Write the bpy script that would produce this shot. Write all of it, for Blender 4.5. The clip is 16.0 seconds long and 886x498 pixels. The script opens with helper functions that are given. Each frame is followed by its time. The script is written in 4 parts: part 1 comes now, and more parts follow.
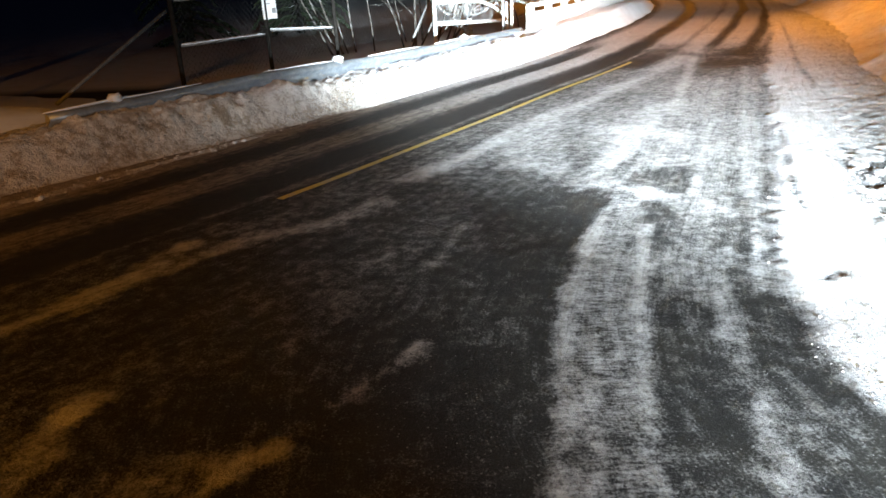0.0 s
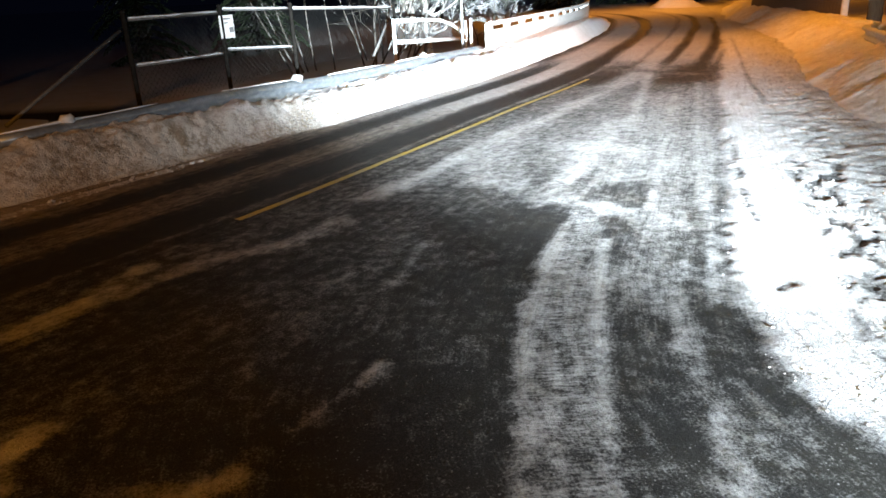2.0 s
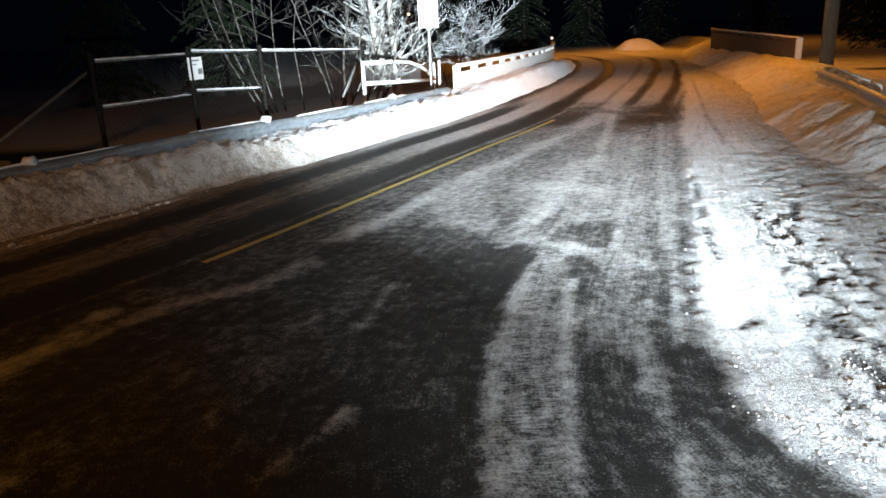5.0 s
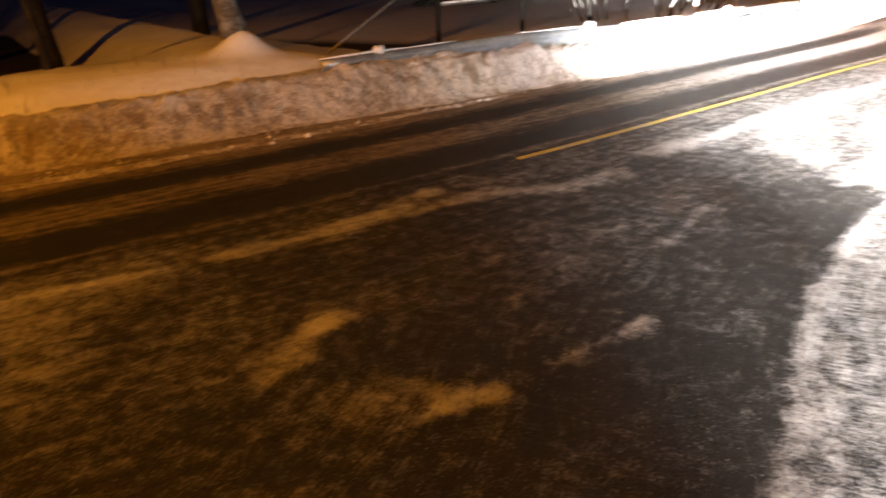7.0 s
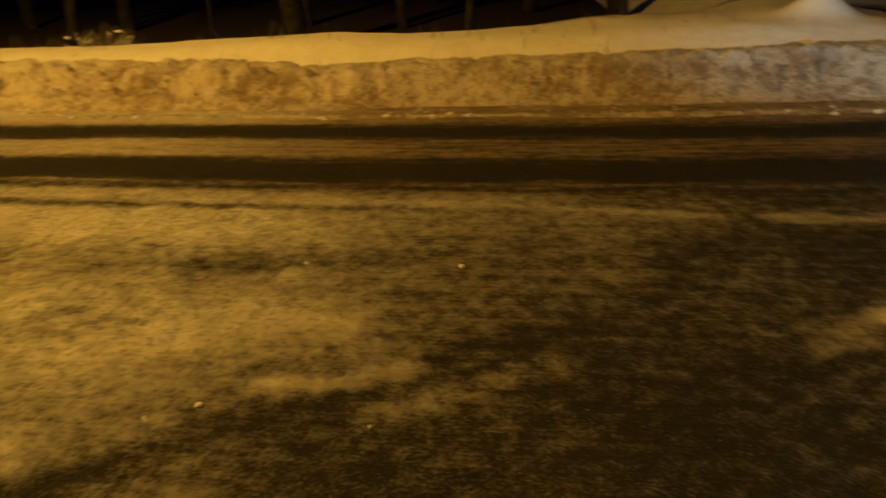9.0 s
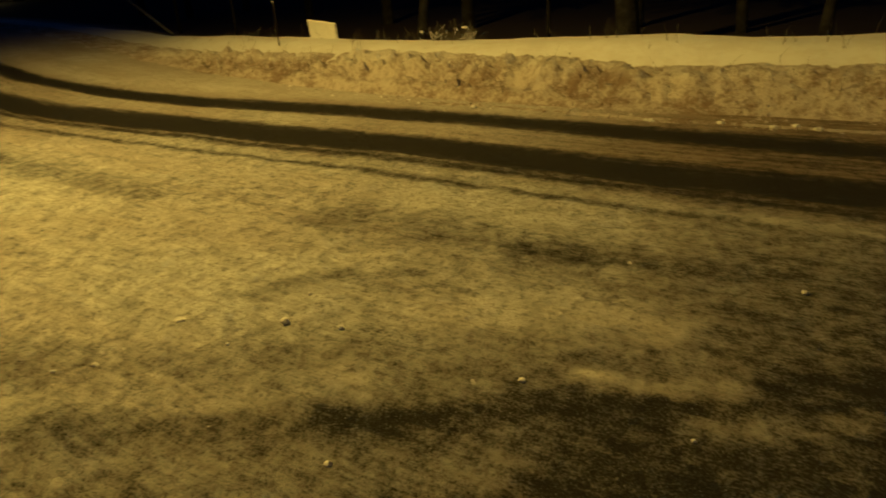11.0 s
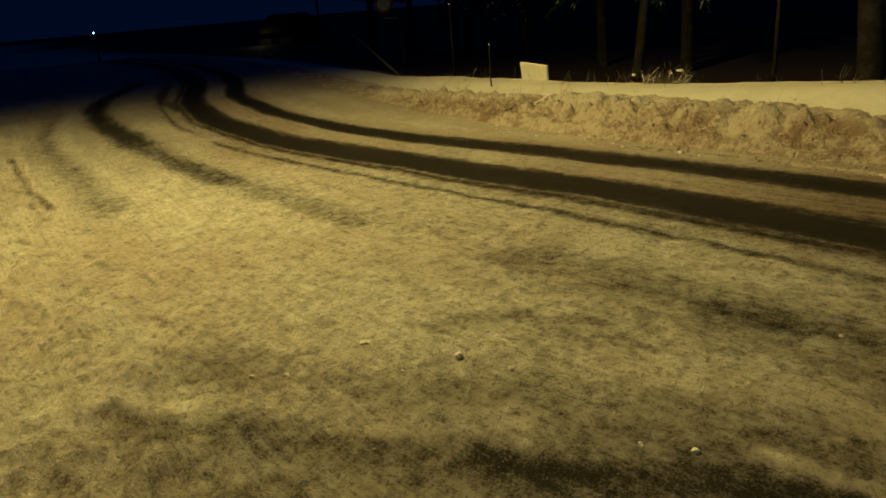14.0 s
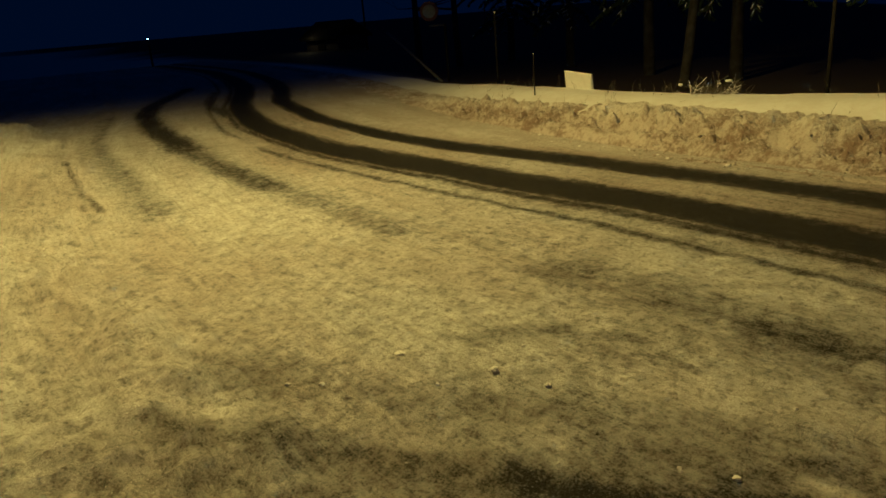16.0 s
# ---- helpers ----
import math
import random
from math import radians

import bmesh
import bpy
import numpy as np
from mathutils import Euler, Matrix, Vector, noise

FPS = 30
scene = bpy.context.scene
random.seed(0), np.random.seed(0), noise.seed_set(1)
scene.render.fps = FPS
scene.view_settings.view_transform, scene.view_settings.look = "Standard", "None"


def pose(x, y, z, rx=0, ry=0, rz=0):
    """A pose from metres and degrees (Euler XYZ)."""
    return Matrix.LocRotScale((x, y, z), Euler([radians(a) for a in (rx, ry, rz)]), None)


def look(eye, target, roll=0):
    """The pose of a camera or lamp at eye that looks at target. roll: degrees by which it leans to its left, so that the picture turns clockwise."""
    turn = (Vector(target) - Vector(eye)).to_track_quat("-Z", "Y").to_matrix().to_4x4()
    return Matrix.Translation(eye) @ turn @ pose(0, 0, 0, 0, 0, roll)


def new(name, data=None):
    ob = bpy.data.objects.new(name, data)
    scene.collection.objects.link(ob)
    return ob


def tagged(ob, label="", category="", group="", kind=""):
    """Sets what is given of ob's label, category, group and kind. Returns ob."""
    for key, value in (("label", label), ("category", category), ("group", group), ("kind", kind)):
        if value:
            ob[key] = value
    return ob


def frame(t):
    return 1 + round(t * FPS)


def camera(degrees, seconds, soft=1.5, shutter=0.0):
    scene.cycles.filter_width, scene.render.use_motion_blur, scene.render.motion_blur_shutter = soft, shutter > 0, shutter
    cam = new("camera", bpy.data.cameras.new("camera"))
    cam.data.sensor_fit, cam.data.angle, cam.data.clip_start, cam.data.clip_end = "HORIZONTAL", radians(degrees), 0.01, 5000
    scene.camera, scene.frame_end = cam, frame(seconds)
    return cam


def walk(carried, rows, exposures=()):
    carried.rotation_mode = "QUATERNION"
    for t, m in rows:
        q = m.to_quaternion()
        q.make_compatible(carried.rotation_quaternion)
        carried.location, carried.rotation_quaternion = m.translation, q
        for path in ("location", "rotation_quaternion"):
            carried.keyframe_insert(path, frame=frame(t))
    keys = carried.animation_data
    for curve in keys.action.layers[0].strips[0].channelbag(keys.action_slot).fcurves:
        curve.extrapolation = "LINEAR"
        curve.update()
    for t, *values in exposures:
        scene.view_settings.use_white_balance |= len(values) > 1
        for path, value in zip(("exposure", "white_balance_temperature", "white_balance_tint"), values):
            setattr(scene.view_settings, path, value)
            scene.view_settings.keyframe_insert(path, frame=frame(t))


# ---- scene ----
cam = camera(64.2, 16.0, soft=1.6, shutter=0.5)
PATH = [
    (0, (0.855, 0.071, 1.888), (0.71, 1.93, 1.164), -3.0),
    (0.5, (0.864, 0.059, 1.894), (0.745, 1.929, 1.195), -2.8),
    (1, (0.877, 0.064, 1.899), (0.798, 1.943, 1.219), -2.8),
    (1.5, (0.885, 0.068, 1.894), (0.828, 1.948, 1.215), -2.7),
    (2, (0.891, 0.084, 1.895), (0.846, 1.962, 1.21), -3.0),
    (2.5, (0.887, 0.083, 1.89), (0.872, 1.968, 1.221), -2.8),
    (3, (0.885, 0.074, 1.906), (0.918, 1.967, 1.262), -2.5),
    (3.2, (0.885, 0.074, 1.906), (0.941, 1.971, 1.274), -2.4),
    (5.3, (0.924, 0.084, 1.928), (0.957, 1.995, 1.34), -2.8),
    (5.5, (0.926, 0.091, 1.925), (0.927, 1.998, 1.324), -2.7),
    (6, (0.886, 0.088, 1.901), (0.703, 1.964, 1.231), -2.3),
    (6.5, (0.825, 0.072, 1.882), (0.368, 1.873, 1.142), -2.2),
    (7, (0.759, -0.011, 1.869), (0.033, 1.682, 1.088), -1.9),
    (7.5, (0.634, -0.161, 1.853), (-0.332, 1.384, 1.029), -2.0),
    (8, (0.557, -0.348, 1.858), (-0.654, 1.007, 1.022), -1.8),
    (8.5, (0.509, -0.455, 1.857), (-0.922, 0.661, 1.017), -1.7),
    (9, (0.474, -0.539, 1.868), (-1.139, 0.295, 1.03), -2.2),
    (9.5, (0.452, -0.599, 1.858), (-1.284, -0.036, 1.039), -3.3),
    (9.6, (0.448, -0.605, 1.859), (-1.298, -0.084, 1.035), -3.7),
    (10, (0.437, -0.66, 1.854), (-1.348, -0.296, 1.03), -3.8),
    (10.2, (0.43, -0.699, 1.85), (-1.364, -0.381, 1.024), -3.6),
    (12.3, (0.437, -0.825, 1.868), (-1.425, -1.101, 1.193), -5.1),
    (12.5, (0.443, -0.831, 1.869), (-1.421, -1.127, 1.208), -5.3),
    (13, (0.443, -0.821, 1.865), (-1.415, -1.181, 1.217), -5.9),
    (13.5, (0.42, -0.746, 1.874), (-1.424, -1.173, 1.229), -5.9),
    (14, (0.41, -0.678, 1.87), (-1.42, -1.149, 1.214), -5.0),
    (14.5, (0.402, -0.634, 1.885), (-1.429, -1.125, 1.246), -4.7),
    (15, (0.393, -0.646, 1.906), (-1.444, -1.167, 1.31), -4.8),
    (15.5, (0.372, -0.663, 1.907), (-1.449, -1.221, 1.296), -4.7),
    (16, (0.372, -0.67, 1.894), (-1.435, -1.252, 1.264), -4.9),
]
EXPOSURES = [(0, 0.0, 7000, 22), (3, -0.25, 7000, 22), (5.5, -0.75, 7000, 22), (6, -0.4, 7300, 25), (6.5, 0.4, 7800, 30), (7, 1.25, 8500, 36), (7.5, 1.5, 8300, 35), (8, 1.58, 7300, 28), (8.5, 1.25, 5700, 6), (9, 1.08, 5700, -11), (9.5, 1.03, 4700, -20), (10, 0.97, 4350, -24), (12.5, 0.98, 3700, -20), (16, 1.02, 3500, -15)]
walk(cam, [(t, look(eye, target, roll)) for t, eye, target, roll in PATH], EXPOSURES)

# ---- light: night sky, sodium street lamps, one white work lamp beside the camera ----
world = bpy.data.worlds.new("night")
scene.world = world
world.use_nodes = True
world.node_tree.nodes["Background"].inputs[0].default_value = (0.05, 0.08, 0.22, 1)
world.node_tree.nodes["Background"].inputs[1].default_value = 0.016


def lamp(name, kind, where, target, energy, colour, squeeze=(1, 1), **more):
    data = bpy.data.lights.new(name, kind)
    data.energy, data.color = energy, colour
    for key, value in more.items():
        if key == "radius":
            data.shadow_soft_size = value
        elif key == "spread":
            data.spot_size = radians(value)
        elif key == "blend":
            data.spot_blend = value
    ob = new(name, data)
    ob.matrix_basis = look(where, target) @ Matrix.Diagonal((*squeeze, 1, 1))
    return ob


SODIUM = (1.0, 0.425, 0.042)
lamp("street_light_west", "SPOT", (-5.5, -5.5, 7.5), (-5.0, -4.4, 0), 2550, SODIUM, radius=0.15, spread=158, blend=0.5)
SODIUM_OLD = (1.0, 0.36, 0.03)
lamp("street_light_east", "SPOT", (8.8, 21.0, 7.5), (9.4, 19, 0), 2900, SODIUM_OLD, radius=0.15, spread=138, blend=0.6)
lamp("street_light_bend", "SPOT", (13.5, 47, 8.0), (14.0, 46, 0), 4200, SODIUM_OLD, radius=0.15, spread=164, blend=0.6)
lamp("work_light_beam", "SPOT", (3.1, -1.8, 1.2), (1.9, 22.0, 1.7), 175000, (0.70, 0.93, 1.0), (1, 0.62), radius=0.06, spread=43, blend=1.0)
lamp("work_light_flood", "SPOT", (3.3, -1.8, 1.2), (3.8, 22.0, 0.9), 14500, (0.70, 0.93, 1.0), (0.50, 1), radius=0.06, spread=114, blend=1.0)
lamp("work_light_spill", "SPOT", (3.1, -1.8, 1.2), (-3.5, 9.0, 0.9), 1000, (0.70, 0.93, 1.0), (1, 0.3), radius=0.06, spread=50, blend=1.0)


# ---- materials ----


class Nodes:
    """A small builder for node materials."""

    def __init__(self, name):
        self.mat = bpy.data.materials.new(name)
        self.mat.use_nodes = True
        self.tree = self.mat.node_tree
        self.bsdf = self.tree.nodes["Principled BSDF"]

    def node(self, kind, inputs=(), **props):
        n = self.tree.nodes.new(kind)
        for key, value in props.items():
            if key == "operation":
                n.operation = value
            elif key == "blend_type":
                n.blend_type = value
            elif key == "data_type":
                n.data_type = value
            elif key == "attribute_name":
                n.attribute_name = value
            elif key == "feature":
                n.feature = value
        for key, value in dict(inputs).items():
            self.put(n.inputs[key], value)
        return n

    def put(self, socket, value):
        if isinstance(value, bpy.types.NodeSocket):
            self.tree.links.new(value, socket)
        else:
            socket.default_value = value

    def math(self, op, a, b=0.0):
        return self.node("ShaderNodeMath", {0: a, 1: b}, operation=op).outputs[0]

    def noise(self, vector, scale, detail=3.0, rough=0.55):
        return self.node("ShaderNodeTexNoise", {"Vector": vector, "Scale": scale, "Detail": detail, "Roughness": rough}).outputs[0]

    def coords(self):
        return self.node("ShaderNodeTexCoord").outputs["Object"]

    def stretch(self, vector, scale):
        return self.node("ShaderNodeMapping", {"Vector": vector, "Scale": scale}).outputs[0]

    def attribute(self, name, socket="Fac"):
        return self.node("ShaderNodeAttribute", attribute_name=name).outputs[socket]

    def step(self, value, low, high):
        n = self.node("ShaderNodeMapRange", {"Value": value, "From Min": low, "From Max": high})
        n.interpolation_type = "SMOOTHSTEP"
        return n.outputs[0]

    def mix(self, fac, a, b, blend="MIX"):
        n = self.node("ShaderNodeMix", data_type="RGBA", blend_type=blend)
        for socket, value in ((n.inputs[0], fac), (n.inputs[6], a), (n.inputs[7], b)):
            self.put(socket, value)
        return n.outputs[2]

    def finish(self, colour, roughness=0.6, height=None, strength=0.5, distance=0.01, metallic=0.0, specular=0.5):
        self.put(self.bsdf.inputs["Base Color"], colour)
        self.put(self.bsdf.inputs["Roughness"], roughness)
        self.put(self.bsdf.inputs["Metallic"], metallic)
        self.put(self.bsdf.inputs["Specular IOR Level"], specular)
        if height is not None:
            bump = self.node("ShaderNodeBump", {"Height": height, "Strength": strength, "Distance": distance})
            self.put(self.bsdf.inputs["Normal"], bump.outputs[0])
        return self.mat


def road_material():
    n = Nodes("icy_asphalt")
    track = n.attribute("track", "Vector")
    cover, dirt = n.attribute("cover"), n.attribute("dirt")
    flat = n.coords()
    fine = n.noise(flat, 70, 4, 0.75)
    medium = n.noise(flat, 9, 4, 0.65)
    lane_way, turn = n.attribute("lane_way", "Vector"), n.attribute("turn")

    def streaks(scale, detail):
        a = n.noise(n.stretch(track, scale), 1.0, detail, 0.6)
        b = n.noise(n.stretch(lane_way, scale), 1.0, detail, 0.6)
        return n.math("ADD", n.math("MULTIPLY", a, n.math("SUBTRACT", 1.0, turn)), n.math("MULTIPLY", b, turn))

    streak = streaks((1.3, 14, 1), 4)
    hair = streaks((3, 60, 1), 2)
    grit = n.noise(flat, 190, 2, 0.7)
    mixed = n.math("ADD", n.math("ADD", n.math("MULTIPLY", fine, 0.42), n.math("MULTIPLY", medium, 0.28)),
                   n.math("ADD", n.math("MULTIPLY", streak, 0.13), n.math("MULTIPLY", n.math("ADD", hair, grit), 0.085)))
    bars = n.noise(n.stretch(lane_way, (58, 11, 1)), 1.0, 2, 0.5)
    bars = n.math("MULTIPLY", n.math("SUBTRACT", bars, 0.5), n.math("MULTIPLY", n.attribute("tread"), 0.8))
    lined = n.math("MULTIPLY", n.math("SUBTRACT", streak, 0.5), n.math("MULTIPLY", dirt, 0.45))
    level = n.math("ADD", n.math("ADD", n.math("SUBTRACT", cover, 0.5), n.math("ADD", lined, bars)), n.math("MULTIPLY", n.math("SUBTRACT", mixed, 0.5), 3.6))
    mask = n.step(level, -0.36, 0.45)
    grains = n.node("ShaderNodeTexVoronoi", {"Vector": flat, "Scale": 38.0, "Randomness": 1.0})
    pick = n.math("GREATER_THAN", n.noise(flat, 23, 2, 0.6), 0.56)
    grain = n.math("MULTIPLY", n.math("SUBTRACT", 1.0, n.step(grains.outputs[0], 0.10, 0.26)), pick)
    mask = n.math("MAXIMUM", mask, n.math("MULTIPLY", grain, n.math("ADD", 0.25, n.math("MULTIPLY", cover, 0.7))))
    dust = n.node("ShaderNodeTexVoronoi", {"Vector": flat, "Scale": 62.0, "Randomness": 1.0})
    speck = n.math("MULTIPLY", n.math("SUBTRACT", 1.0, n.step(dust.outputs[0], 0.14, 0.34)), n.math("GREATER_THAN", n.noise(flat, 31, 2, 0.6), 0.60))
    mask = n.math("MAXIMUM", mask, n.math("MULTIPLY", speck, n.math("ADD", 0.10, cover)))
    stone = n.noise(flat, 130, 2, 0.6)
    tar = n.mix(n.step(stone, 0.45, 0.75), (0.010, 0.010, 0.011, 1), (0.055, 0.053, 0.05, 1))
    tar = n.mix(n.step(n.noise(flat, 2.2, 3), 0.4, 0.7), tar, (0.022, 0.021, 0.019, 1))
    snow = n.mix(n.step(n.noise(flat, 4, 4), 0.35, 0.7), (0.74, 0.76, 0.80, 1), (0.60, 0.61, 0.62, 1))
    slush = n.mix(n.step(streak, 0.3, 0.7), (0.26, 0.195, 0.13, 1), (0.42, 0.335, 0.245, 1))
    snow = n.mix(dirt, snow, slush)
    snow = n.mix(n.math("MULTIPLY", n.step(n.noise(flat, 70, 4, 0.75), 0.44, 0.62), 0.6), snow, (0.27, 0.26, 0.25, 1))
    snow = n.mix(n.math("MULTIPLY", n.step(n.noise(flat, 27, 4, 0.7), 0.50, 0.64), 0.6), snow, (0.20, 0.185, 0.165, 1))
    snow = n.mix(n.math("MULTIPLY", n.step(streak, 0.50, 0.66), 0.42), snow, (0.25, 0.23, 0.20, 1))
    colour = n.mix(mask, tar, snow)
    rough = n.math("ADD", 0.62, n.math("MULTIPLY", mask, 0.25))
    height = n.math("ADD", n.math("MULTIPLY", mask, 0.6), n.math("ADD", n.math("MULTIPLY", fine, 0.7), n.math("MULTIPLY", medium, 0.5)))
    return n.finish(colour, rough, height, 0.9, 0.022, specular=0.12)


def snow_material(name, clean, dirty, amount, lump=6.0, bump=0.6, crumbs=0.25):
    n = Nodes(name)
    flat = n.coords()
    big, mid, fine = n.noise(flat, 1.6, 4), n.noise(flat, lump, 5, 0.65), n.noise(flat, 45, 3, 0.6)
    clot = n.noise(flat, lump * 3.2, 4, 0.7)
    mud = n.math("MULTIPLY", n.step(n.math("ADD", n.math("MULTIPLY", big, 0.34), n.math("ADD", n.math("MULTIPLY", mid, 0.36), n.math("MULTIPLY", clot, 0.30))), 0.43, 0.58), amount)
    whitened = n.attribute("clean")
    mud = n.math("MULTIPLY", mud, n.math("SUBTRACT", 1.0, n.math("MULTIPLY", whitened, 0.85)))
    colour = n.mix(mud, n.mix(whitened, (*clean, 1), (0.78, 0.79, 0.82, 1)), (*dirty, 1))
    colour = n.mix(n.math("MULTIPLY", n.step(fine, 0.6, 0.75), amount * 0.5), colour, (dirty[0] * 0.5, dirty[1] * 0.5, dirty[2] * 0.5, 1))
    # near-black brown tone, mixed in where the attribute asks for it
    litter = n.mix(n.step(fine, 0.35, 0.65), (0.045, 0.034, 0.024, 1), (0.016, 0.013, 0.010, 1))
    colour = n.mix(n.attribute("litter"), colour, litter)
    height = n.math("ADD", n.math("ADD", n.math("MULTIPLY", mid, 1.0), n.math("MULTIPLY", clot, 0.5)), n.math("MULTIPLY", fine, crumbs))
    return n.finish(colour, 0.75, height, bump, 0.04, specular=0.2)


def plain_material(name, a, b, scale=12.0, rough=0.6, metal=0.0, stretch=(1, 1, 1), bump=0.25, distance=0.004, specular=0.5):
    n = Nodes(name)
    where = n.stretch(n.coords(), stretch)
    big, fine = n.noise(where, scale, 4, 0.6), n.noise(where, scale * 7, 3, 0.6)
    colour = n.mix(n.step(big, 0.35, 0.68), (*a, 1), (*b, 1))
    colour = n.mix(n.math("MULTIPLY", n.step(fine, 0.5, 0.7), 0.35), colour, (a[0] * 0.6, a[1] * 0.6, a[2] * 0.6, 1))
    return n.finish(colour, n.math("ADD", rough - 0.1, n.math("MULTIPLY", big, 0.25)), fine, bump, distance, metal, specular)


def bark_material(name, pale, dark, snow):
    """Bark with dark marks; windblown snow clings to one side of it."""
    n = Nodes(name)
    flat = n.coords()
    marks = n.noise(n.stretch(flat, (7, 7, 30)), 1.0, 4, 0.6)
    ridges = n.noise(n.stretch(flat, (40, 40, 6)), 1.0, 4, 0.65)
    colour = n.mix(n.step(marks, 0.48, 0.62), (*pale, 1), (*dark, 1))
    frost = n.math("MULTIPLY", n.step(n.noise(flat, 5, 4), 0.45, 0.6), snow)
    colour = n.mix(frost, colour, (0.7, 0.72, 0.75, 1))
    return n.finish(colour, 0.85, ridges, 0.7, 0.015, specular=0.2)


ROAD = road_material()
BANK = snow_material("ploughed_snow", (0.58, 0.54, 0.50), (0.25, 0.19, 0.135), 0.95, 7.0, 1.0, 0.9)
POWDER = snow_material("settled_snow", (0.74, 0.75, 0.78), (0.60, 0.58, 0.55), 0.5, 2.5, 0.35)
LUMPY = snow_material("trodden_snow", (0.72, 0.73, 0.76), (0.42, 0.37, 0.33), 0.5, 8.0, 0.6)
SOIL = snow_material("frozen_soil", (0.16, 0.11, 0.07), (0.05, 0.04, 0.03), 0.8, 8.0, 0.8)
STEEL = plain_material("galvanised_steel", (0.30, 0.34, 0.38), (0.42, 0.46, 0.50), 9, 0.45, 0.7)
PIPE = plain_material("grey_pipe", (0.45, 0.45, 0.46), (0.30, 0.30, 0.31), 14, 0.55, 0.3)
DULLPIPE = plain_material("dull_fence_pipe", (0.16, 0.16, 0.16), (0.09, 0.09, 0.09), 14, 0.6, 0.2)
WIRE = plain_material("dull_wire", (0.05, 0.05, 0.05), (0.03, 0.03, 0.03), 14, 0.8, 0.0, specular=0.05)
DARKPOST = plain_material("weathered_post", (0.012, 0.011, 0.010), (0.022, 0.020, 0.018), 14, 0.9, specular=0.04)
POLEWOOD = plain_material("grey_pole_wood", (0.10, 0.105, 0.09), (0.06, 0.062, 0.052), 9, 0.8, 0, (6, 6, 0.6))
WHITEPAINT = plain_material("white_paint", (0.72, 0.72, 0.72), (0.60, 0.60, 0.60), 10, 0.5)
PAPER = plain_material("white_sheet", (0.84, 0.84, 0.84), (0.78, 0.78, 0.78), 6, 0.5)
INK = plain_material("grey_print", (0.22, 0.22, 0.23), (0.16, 0.16, 0.17), 20, 0.6)
REDPAINT = plain_material("faded_red_paint", (0.11, 0.05, 0.045), (0.08, 0.045, 0.04), 10, 0.7, specular=0.15)
BOARD = plain_material("weathered_boards", (0.07, 0.055, 0.045), (0.035, 0.028, 0.022), 6, 0.8, 0, (1, 1, 12))
BIRCH = bark_material("birch_bark", (0.55, 0.52, 0.47), (0.09, 0.08, 0.07), 0.5)
GREYBARK = bark_material("grey_bark", (0.10, 0.088, 0.075), (0.045, 0.04, 0.033), 0.15)
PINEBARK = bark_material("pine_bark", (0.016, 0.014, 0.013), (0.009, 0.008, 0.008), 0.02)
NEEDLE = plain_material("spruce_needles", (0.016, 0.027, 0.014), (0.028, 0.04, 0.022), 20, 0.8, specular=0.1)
TWIGSNOW = plain_material("snow_on_twigs", (0.75, 0.77, 0.80), (0.65, 0.67, 0.70), 12, 0.8)


def line_material():
    n = Nodes("worn_yellow_line")
    flat = n.coords()
    wear = n.step(n.noise(flat, 30, 5, 0.7), 0.50, 0.72)
    frost = n.step(n.noise(flat, 4, 5, 0.7), 0.46, 0.62)
    colour = n.mix(wear, (0.48, 0.34, 0.045, 1), (0.12, 0.10, 0.045, 1))
    colour = n.mix(n.math("MULTIPLY", frost, 0.6), colour, (0.30, 0.28, 0.22, 1))
    return n.finish(colour, 0.55, wear, 0.3, 0.003)


YELLOW = line_material()


def glow_material(name, colour, strength):
    n = Nodes(name)
    n.put(n.bsdf.inputs["Emission Color"], (*colour, 1))
    n.put(n.bsdf.inputs["Emission Strength"], strength)
    return n.finish((*colour, 1), 0.4)


# ---- mesh helpers ----


def smooth(x, low, high):
    t = np.clip((np.asarray(x, float) - low) / (high - low), 0, 1)
    return t * t * (3 - 2 * t)


def lattice(nx, ny, seed):
    return np.random.RandomState(seed).rand(nx, ny)


def value_noise(x, y, scale, seed, octaves=4, rough=0.55):
    """Smooth noise in -0.5..0.5 at the places x, y."""
    total, size, norm = 0.0, 1.0, 0.0
    for k in range(octaves):
        table = lattice(256, 256, seed + k)
        u, v = x * scale, y * scale
        i, j = np.floor(u).astype(int), np.floor(v).astype(int)
        a, b = u - i, v - j
        a, b = a * a * (3 - 2 * a), b * b * (3 - 2 * b)
        i0, i1, j0, j1 = i % 256, (i + 1) % 256, j % 256, (j + 1) % 256
        value = (table[i0, j0] * (1 - a) + table[i1, j0] * a) * (1 - b) + (table[i0, j1] * (1 - a) + table[i1, j1] * a) * b
        total, norm = total + size * (value - 0.5), norm + size
        size, scale = size * rough, scale * 2.03
    return total / norm


